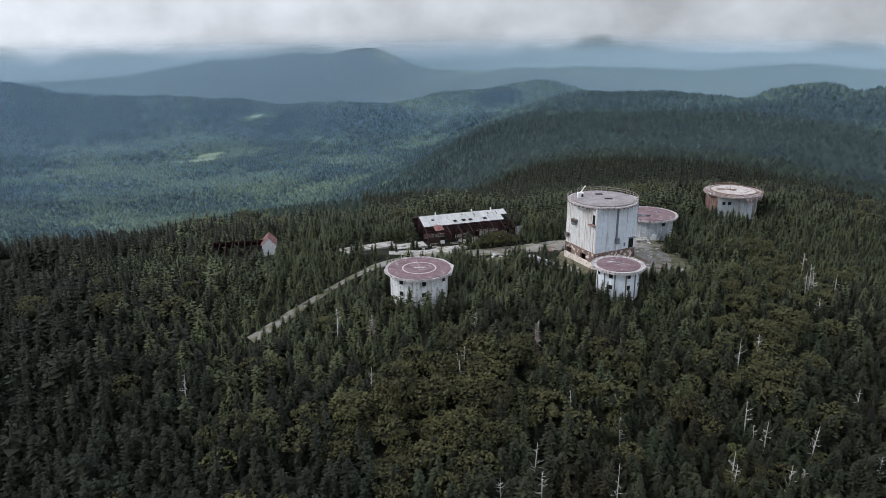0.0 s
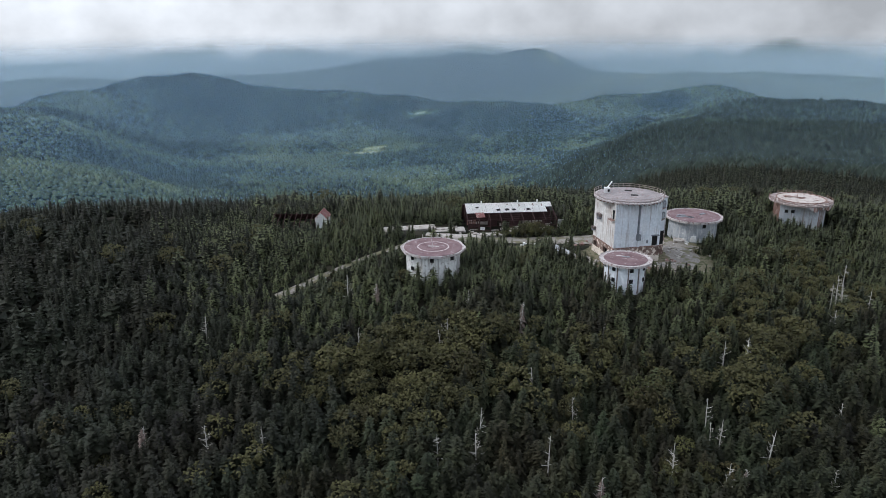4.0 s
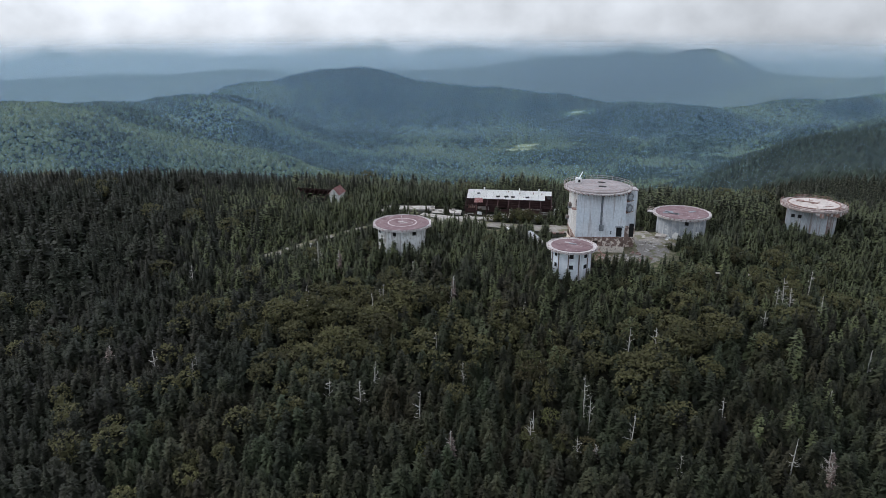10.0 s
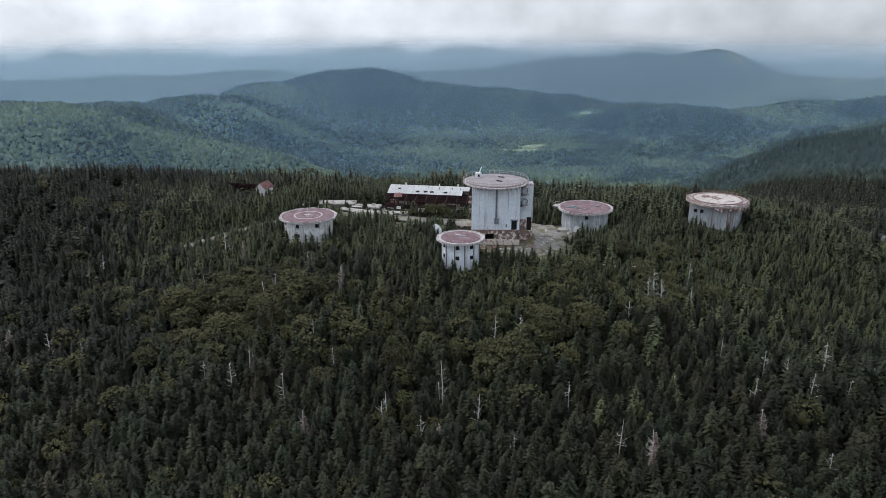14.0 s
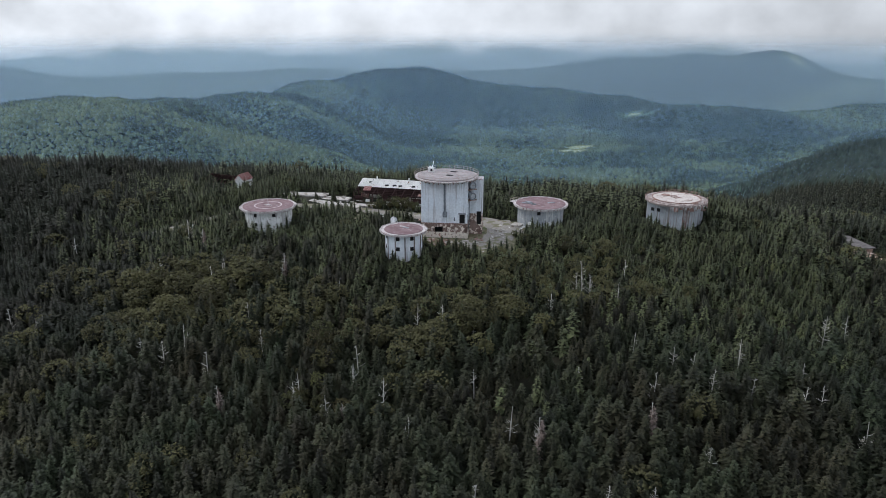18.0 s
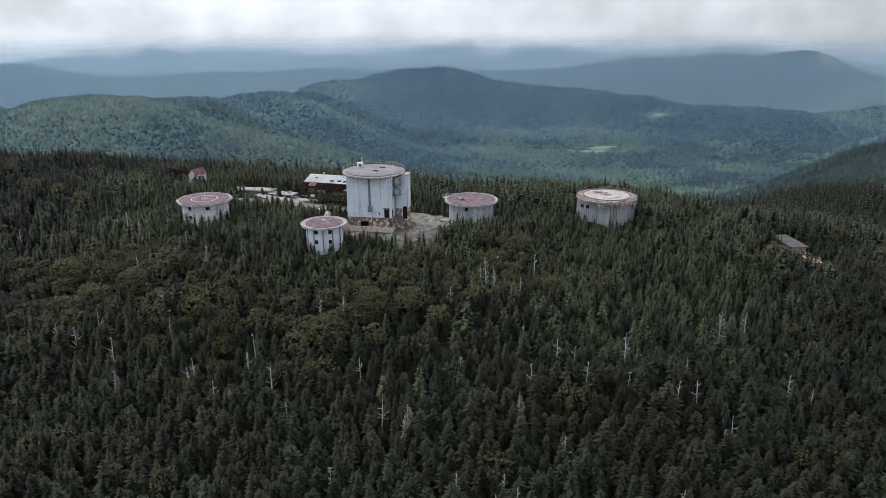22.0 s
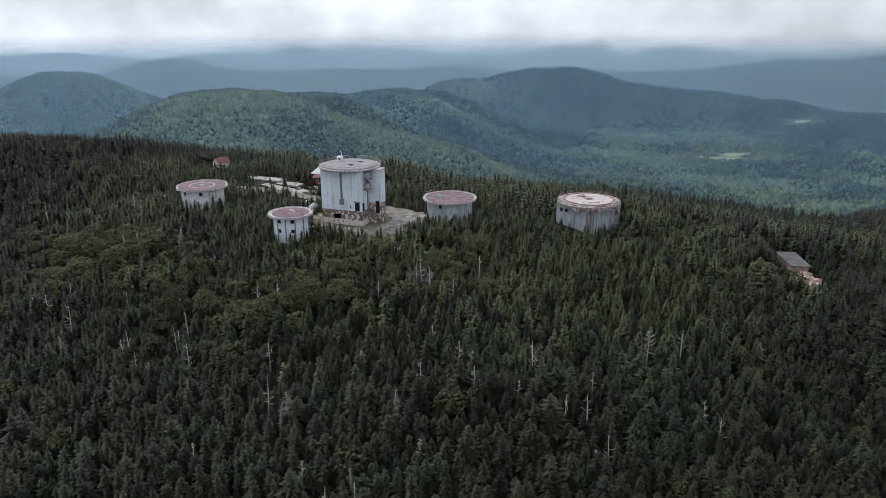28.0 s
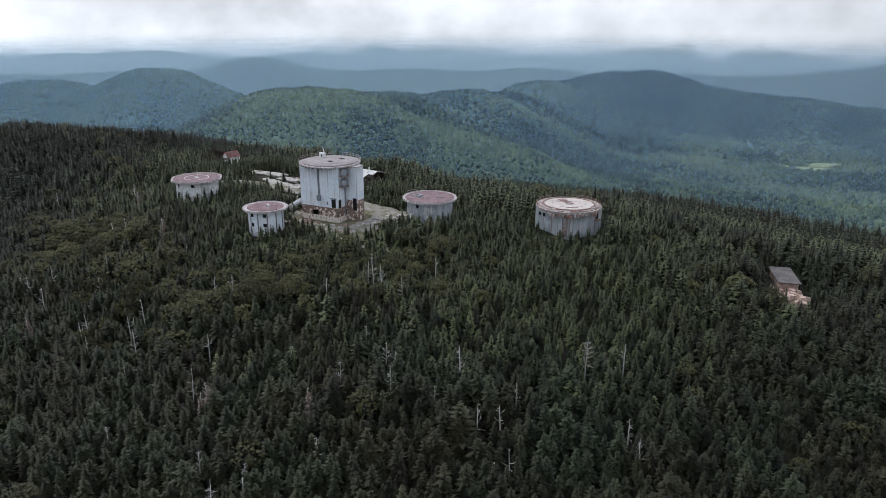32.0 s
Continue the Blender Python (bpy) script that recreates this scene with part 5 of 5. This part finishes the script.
keep = clear_of(gx, gy) & seen & (rng.uniform(size=gx.shape) > np.where(far_w, 0.5, np.where(gy < -40 + 0.35 * np.clip(gx, 0, 200), 0.14, 0.05)))
gx, gy = gx[keep], gy[keep]
gz = height(gx, gy)
patch = np.array([noise.noise((a * 0.018, b * 0.018, 0.7)) + 0.5 * noise.noise((a * 0.06, b * 0.06, 4.2)) for a, b in zip(gx, gy)])
belt = np.exp(-((to_line(gx, gy, [(-45, -62), (-23, -54), (11, -52), (28, -48), (32, -27), (46, 0)]) / 11) ** 2))
south = np.exp(-((to_line(gx, gy, [(-60, -95), (-20, -86), (10, -90)]) / 12) ** 2))
leafy = rng.uniform(size=gx.shape) < np.clip(0.012 + 1.0 * belt * (0.75 + 0.9 * np.clip(patch, -0.5, 0.5)) + 0.06 * south * (patch > 0) + np.where(gx > 0, 0.2, 0.04) * ((patch > 0.3) & (gy < -20)), 0, 0.92)
stand = np.array([noise.noise((a * 0.05, b * 0.05, 9.3)) for a, b in zip(gx, gy)])
tall = np.clip(5.6 + 1.5 * stand + 1.25 * rng.normal(size=gx.shape), 2.6, 10.0)
tall *= 1 - 0.22 * np.clip((gy + 50 - 0.35 * np.clip(gx, 0, 200)) / 26, 0, 1)
tall *= 1 + 0.55 * np.clip((gy - 24) / 22, 0, 1)
tall *= 1 + 0.2 * np.clip((-70 - gx) / 40, 0, 1)
yard = np.minimum(to_line(gx, gy, ROAD) - 2, np.hypot(gx, gy + 4) - 12)
for cx, cy, r in ((18.1, 21.3, 5.5), (50, 44.4, 8.5), (-87, 4, 4), (99, 73, 6), (102, 66, 5)):
    yard = np.minimum(yard, np.hypot(gx - cx, gy - cy) - r)
tall *= np.clip(0.55 + 0.06 * yard, 0.55, 1.0)
tall = np.maximum(tall, 2.0)
wf = np.where(leafy, rng.uniform(1.0, 1.45, size=gx.shape), rng.uniform(0.9, 1.5, size=gx.shape))
tall = np.where(leafy, tall * 0.96, tall)
stems = ~leafy | (rng.uniform(size=gx.shape) < 0.72)
gx, gy, gz, tall, wf, leafy, stand = (q[stems] for q in (gx, gy, gz, tall, wf, leafy, stand))
rows_all = np.stack([gx, gy, gz - 0.3, tall, wf], 1)
single = (np.hypot(gx - 5, gy + 72) < 17) & (gy > -90)
idx = np.where(single & ~leafy)[0][:200]
jdx = np.where(single & leafy)[0][:60]
one_by_one = np.zeros(len(gx), bool)
one_by_one[idx] = one_by_one[jdx] = True
# younger and greener towards the clearing, darker away from it
away = to_line(gx, gy, [(-70, -8), (-20, 6), (20, 8), (60, 36)]) + 14 * stand
green = rng.uniform(size=gx.shape) < np.clip(1.5 - away / 42, 0.0, 1.0)
front = (gy < -36 + 0.4 * np.clip(gx, 0, 200)) & (gx > -110)
behind = ~front & (((gy > 34) & ((gx < 40) | (gy > 112))) | (gx < -80))
sp, mid, mid_dark, low, low_dark = (rows_all[~leafy & ~one_by_one & m] for m in (front & ~green, ~behind & green, ~front & ~behind & ~green, behind & (green | (gy > 34)), behind & ~green & (gy <= 34)))
br = rows_all[leafy & ~one_by_one]
# the western slope takes the dimmed copy
west_dim = sp[:, 0] + 9 * np.sin(sp[:, 1] / 9) < -52
scatter("spruce_forest", sp[~west_dim].tolist(), SPRUCES, SPRUCE, "dense dark green spruce and fir forest", "forest")
scatter("old_spruce_forest", sp[west_dim].tolist(), MID_SPRUCES, DIM_SPRUCE, "blackish green spruce forest on the western slope, dimmed in its colour", "forest")
scatter("summit_spruce_forest", mid.tolist(), MID_SPRUCES, YOUNG, "young dark green spruces round the derelict towers", "forest")
scatter("outer_spruce_forest", low.tolist(), LOW_SPRUCES, YOUNG, "dark green spruce forest along the summit edge", "forest")
scatter("east_spruce_forest", mid_dark.tolist(), MID_SPRUCES, SPRUCE, "dark spruce forest on the eastern slope", "forest")
scatter("west_spruce_forest", low_dark.tolist(), LOW_SPRUCES, DIM_SPRUCE, "dark spruce forest on the western shoulder, dimmed in its colour", "forest")
scatter("broadleaf_trees", br.tolist(), BROADS, LEAF, "patches of olive green broadleaf trees", "forest")

# woods of the saddle, the ridge and the slopes behind
fx, fy = np.meshgrid(np.arange(-330, 760, 5.6), np.arange(60, 1010, 5.6))
fx, fy = (fx + rng.uniform(-2.4, 2.4, fx.shape)).ravel(), (fy + rng.uniform(-2.4, 2.4, fy.shape)).ravel()
bear = np.degrees(np.arctan2(fx + 20, fy + 160))
ok = (bear > -10) & (bear < 36) & (np.hypot(fx, fy) + rng.uniform(0, 350, fx.shape) < 1050) & ~((fx < 205) & (fx > -5) & (fy < 172)) & ~((fx < 0) & (fy < 105))
fx, fy = fx[ok], fy[ok]
ridge_rows = np.stack([fx, fy, height(fx, fy) - 0.5, np.clip(rng.normal(8.0, 1.8, fx.shape), 5, 13), rng.uniform(1.2, 1.8, fx.shape)], 1)
near_r = np.hypot(fx, fy) < 520
scatter("ridge_forest", ridge_rows[near_r].tolist(), SMALL_SPRUCES, SPRUCE, "dark conifer forest on the ridge behind the towers", "forest")

# woods of the valley and the hills round it, where they can be seen from the summit
def dome_shape(seed, k=5):
    rnd = random.Random(seed)
    v = [(0, 0, 1.0)]
    for z, r in ((0.7, 0.36), (0.15, 0.5)):
        v += [(r * rnd.uniform(0.75, 1.2) * math.cos(6.283 * (i + rnd.uniform(-0.2, 0.2)) / k), r * rnd.uniform(0.75, 1.2) * math.sin(6.283 * (i + rnd.uniform(-0.2, 0.2)) / k), z + rnd.uniform(-0.12, 0.12)) for i in range(k)]
    f = []
    for i in range(k):
        j = (i + 1) % k
        f += [(0, 1 + i, 1 + j), (1 + i, 1 + k + i, 1 + k + j), (1 + i, 1 + k + j, 1 + j)]
    return np.array(v), np.array(f)


def spire_shape(seed, k=5):
    rnd = random.Random(seed)
    v = [(rnd.uniform(-0.05, 0.05), 0, 1.0)] + [(0.42 * rnd.uniform(0.7, 1.25) * math.cos(6.283 * i / k), 0.42 * rnd.uniform(0.7, 1.25) * math.sin(6.283 * i / k), rnd.uniform(-0.05, 0.3)) for i in range(k)]
    return np.array(v), np.array([(0, 1 + i, 1 + (i + 1) % k) for i in range(k)])


vr, va = [], []
r = 430.0
while r < 3900:
    gap = 7.4 + r * 0.0011
    k = int(radians(126) * r / gap)
    va.append(radians(-37) + (np.arange(k) + rng.uniform(-0.45, 0.45, k)) * radians(126) / k)
    vr.append(r + rng.uniform(-0.45, 0.45, k) * gap)
    r += gap * (1.0 + max(0.0, (r - 1200) / 2600))
va, vr = np.concatenate(va), np.concatenate(vr)
vx, vy = -vr * np.sin(va), vr * np.cos(va)
vz = height(vx, vy)
# line of sight from above the summit, bearing by bearing
sight = np.linspace(350, 4700, 170)
lines = np.linspace(radians(-38), radians(90), 257)
lx, ly = -np.outer(np.sin(lines), sight), np.outer(np.cos(lines), sight)
peak = np.maximum.accumulate((height(lx, ly) - 75) / sight, axis=1)
pick = peak[np.clip(np.round((va - lines[0]) / (lines[1] - lines[0])).astype(int), 0, 256), np.clip(np.searchsorted(sight, vr) - 1, 0, 169)]
seen = (vz + 10 - 75) / vr > pick - np.where(vr > 3300, 0.002, 0.006)
bear = np.degrees(np.arctan2(vx + 20, vy + 160))
seen &= ~((bear > -10) & (bear < 36) & (vr + rng.uniform(0, 350, vr.shape) < 1050))
# sorts the trees by leafiness plus the painted sun and cloud shadow
leaf_lit = mountain(vx, vy, True) + np.array([noise.noise((a * 0.0035, b * 0.0035, 2.2)) * 0.5 + noise.noise((a * 0.016, b * 0.016, 5.1)) * 0.26 for a, b in zip(vx, vy)]) + rng.normal(0, 0.12, vx.shape)
seen &= leaf_lit < 1.15
ridge_far = ridge_rows[~near_r]
darkest_wood = leaf_lit < 0.16
leaf_lit = leaf_lit > 0.5
wide = (7.4 + vr * 0.0011) * rng.uniform(0.95, 1.55, vr.shape)
tall_v = np.where(leaf_lit, rng.uniform(7, 12, vr.shape), rng.uniform(9, 16, vr.shape))
rows_v = np.stack([vx, vy, vz - 1.5, tall_v, np.where(leaf_lit, 1.15, 0.9) * wide / tall_v], 1)
scatter("valley_broadleaf_woods", rows_v[seen & leaf_lit].tolist(), [dome_shape(401 + i, 4) for i in range(8)], VALLEY_LEAF_LIT, "light green broadleaf woods filling the valley, sunlit tone in their colour", "forest", core=False)
scatter("valley_conifer_woods", rows_v[seen & ~leaf_lit & ~darkest_wood].tolist(), [spire_shape(421 + i) for i in range(8)], VALLEY_DARK, "dark green conifer woods on the valley slopes, cloud shadow in their colour", "forest", core=False)
scatter("far_ridge_forest", rows_v[seen & darkest_wood].tolist() + ridge_far.tolist(), [spire_shape(441 + i) for i in range(8)], RIDGE, "dark conifer forest along the long ridge and hills, partly cloud shadow in its colour", "forest", core=False)

# the lower slopes all round, down to the woods of the valley
taken = {(int(a // 11), int(b // 11)) for a, b in zip(np.concatenate([gx, fx, vx[seen]]), np.concatenate([gy, fy, vy[seen]]))}
ox, oy = np.meshgrid(np.arange(-720, 720, 5.5), np.arange(-720, 720, 5.5))
ox, oy = (ox + rng.uniform(-2.4, 2.4, ox.shape)).ravel(), (oy + rng.uniform(-2.4, 2.4, oy.shape)).ravel()
bare = np.array([(int(a // 11), int(b // 11)) not in taken for a, b in zip(ox, oy)]) & clear_of(ox, oy) & (np.hypot(ox, oy) > 100) & (np.hypot(ox, oy) < 560)
bare &= (np.hypot(ox, oy) < 420) | (rng.uniform(size=ox.shape) < 0.5)
ox, oy = ox[bare], oy[bare]
low_rows = np.stack([ox, oy, height(ox, oy) - 0.5, rng.uniform(4.5, 7.5, ox.shape), rng.uniform(0.75, 1.1, ox.shape)], 1)
scatter("lower_slope_forest", low_rows.tolist(), [spire_shape(461 + i, 6) for i in range(8)], RIDGE, "dark conifer forest on the lower slopes", "forest", core=False)


def shape_mesh(name, shape, mat):
    me = bpy.data.meshes.new(name)
    me.from_pydata(shape[0][:, :3].tolist(), [], shape[1].tolist())
    me.materials.append(mat)
    return me


trunk_bm = rod((0, 0, -0.06), (0, 0, 0.93), 0.016, 0.002, 6)
trunk_me = bpy.data.meshes.new("trunk")
trunk_bm.to_mesh(trunk_me)
trunk_bm.free()
trunk_me.materials.append(BARK)
crown_s = [shape_mesh("crown", s, SPRUCE_ONE) for s in SPRUCES]
crown_b = [shape_mesh("crown", s, LEAF_ONE) for s in BROADS]
for ids, crowns, name, label, group in ((idx, crown_s, "spruce_tree", "dark green spruce on the slope", "spruces on the slope"), (jdx, crown_b, "broadleaf_tree", "olive green broadleaf tree on the slope", "broadleaf trees on the slope")):
    for i in ids:
        x, y, z, hh, w = rows_all[i]
        t = thing(name, x, y, z, random.uniform(0, 360), label, "tree", group)
        t.scale = (hh * w, hh * w, hh)
        for nm, me in (("trunk", trunk_me), ("crown", random.choice(crowns))):
            o = new(nm, me)
            o.parent = t


# dead trees
def snag(x, y, hh, seed, style="bare"):
    rnd = random.Random(seed)
    z = level(x, y)
    t = thing("dead_tree", x, y, z - 0.2, rnd.uniform(0, 360), "bleached dead standing tree with bare limbs" if style == "bare" else "dead spruce with brown needles", "tree", "dead trees")
    lean = (rnd.uniform(-0.06, 0.06) * hh, rnd.uniform(-0.06, 0.06) * hh)
    part("trunk", rod((0, 0, 0), (*lean, hh), 0.16, 0.04, 6), DEADWOOD, t)
    for i in range(rnd.choice((12, 18, 26))):
        q = rnd.uniform(0.3, 0.98)
        a = rnd.uniform(0, 6.28)
        L = (1.1 - q) * rnd.uniform(0.6, 1.6) * hh * 0.16 + 0.2
        p = Vector((lean[0] * q, lean[1] * q, hh * q))
        e = p + Vector((math.cos(a) * L, math.sin(a) * L, rnd.uniform(-0.15, 0.9) * L))
        limb = part("limb", rod(p, e, 0.06, 0.018, 4), DEADWOOD, t)
        if L > 0.8:
            part("twig", rod(p.lerp(e, 0.6), e + Vector((rnd.uniform(-0.4, 0.4), rnd.uniform(-0.4, 0.4), 0.35)), 0.03, 0.01, 4), DEADWOOD, limb)
    if style != "bare":
        v, f = SPRUCES[seed % 8]
        bm = bmesh.new()
        pv = [bm.verts.new((a * hh * 0.9, b * hh * 0.9, c * hh * 0.96)) for a, b, c, _ in v]
        for tri in f:
            bm.faces.new([pv[i] for i in tri])
        part("crown", bm, BROWN_NEEDLE, t)


DEAD = [(-22.8, -76.8, 9), (26.2, -63.5, 9), (80, -33, 9), (95, 2.5, 9.5), (-23.6, -71, 9), (-10.6, -75.5, 9.5), (46.8, -15.4, 10), (48.2, -14.4, 7.5), (45.4, -16.4, 8), (54.2, -12.8, 7), (20.2, -43.3, 8), (43.6, -26.4, 7.5),
        (82, -18.3, 8), (52, -60, 9), (75.7, -28.5, 8), (106, -27, 8), (95, -25, 8), (18.2, -62.4, 8), (-29.4, -77.8, 8), (25, -40.8, 7.5), (-59.5, -84, 8), (18.7, -71.7, 8), (98.6, 9.6, 7.5), (98, -22, 8),
        (10, -69.6, 8), (71.5, -28.5, 7.5), (-70, -85, 8), (51.5, -1.5, 6.5)]
for i, (x, y, hh) in enumerate(DEAD):
    snag(x, y, hh, 100 + i)
snag(58, -60.5, 7, 140, "brown")
for i in range(44):
    x, y = random.uniform(-90, 120), random.uniform(-88, -38)
    snag(x, y + max(0, x - 40) * 0.5, random.uniform(5.5, 8.5), 200 + i, "bare" if i % 7 else "brown")


# shrubs before the warehouse and young trees on the open ground
def young(kind, x, y, hh, w, seed, label):
    t = thing(kind, x, y, level(x, y) - 0.1, seed * 37 % 360, label, "tree", kind + "s on the open ground")
    t.scale = (hh * w, hh * w, hh)
    for nm, me in (("trunk", trunk_me), ("crown", (crown_s if kind == "young_spruce" else crown_b)[seed % 5])):
        o = new(nm, me)
        o.parent = t


for i, (x, y, hh, w) in enumerate(((-30.5, 8.8, 3.6, 1.2), (-28, 10.4, 4.0, 1.2), (-25.5, 11, 4.4, 1.2), (-23, 12, 4.2, 1.2), (-20.8, 12.8, 3.6, 1.2), (-27, 12.6, 4.4, 1.2), (-24, 13.6, 4.4, 1.2), (-32.5, 8.2, 2.4, 1.3), (-34.8, 8.6, 2.0, 1.4), (18, 5.5, 2.0, 1.3), (20.5, 7, 2.2, 1.3))):
    young("shrub", x, y, hh, w, i, "dense green broadleaf shrub on open ground")
for i, (x, y, hh, w) in enumerate(((6.7, -13, 4.2, 1.1), (8.6, -12.6, 3.4, 1.1), (10.5, -12.2, 4.4, 1.1), (12.4, -13.2, 3.8, 1.1), (9.6, -14.6, 4.6, 1.1), (14.6, -9.4, 3.2, 1.1), (7.4, -15.2, 4.0, 1.1), (12.5, -16.5, 4.2, 1.2), (14.5, -15.0, 4.6, 1.2), (16.2, -13.0, 4.4, 1.2), (13.0, -13.5, 4.0, 1.2), (15.2, -11.6, 3.6, 1.2), (11.0, -17.5, 3.8, 1.2), (17.2, -14.8, 4.2, 1.2), (-48, 7.0, 4.6, 1.2), (-46.8, 6.4, 3.2, 1.2), (-53.4, 4.6, 3.0, 1.2), (-52.2, 4.0, 2.4, 1.2),
        (-19.5, 23.5, 5.2, 1.2), (-17.6, 26.5, 6.0, 1.2), (-18.6, 29.6, 6.2, 1.2), (-16.4, 32, 6.4, 1.2), (-19.2, 33.5, 6.0, 1.2), (16.6, 16, 2.0, 1.1), (12.6, 17.4, 1.6, 1.1), (-8, 7, 1.6, 1.2),
        (-12.6, -11.4, 5.2, 1.1), (-10.6, -12.8, 5.0, 1.1), (-15.6, -9.6, 5.4, 1.1), (-18.0, -7.6, 5.0, 1.1), (-8.8, -14.0, 4.6, 1.1), (-14.4, -12.6, 5.6, 1.1), (-17.4, -10.6, 5.6, 1.1))):
    young("young_spruce", x, y, hh, w, i, "young green spruce on the open ground")
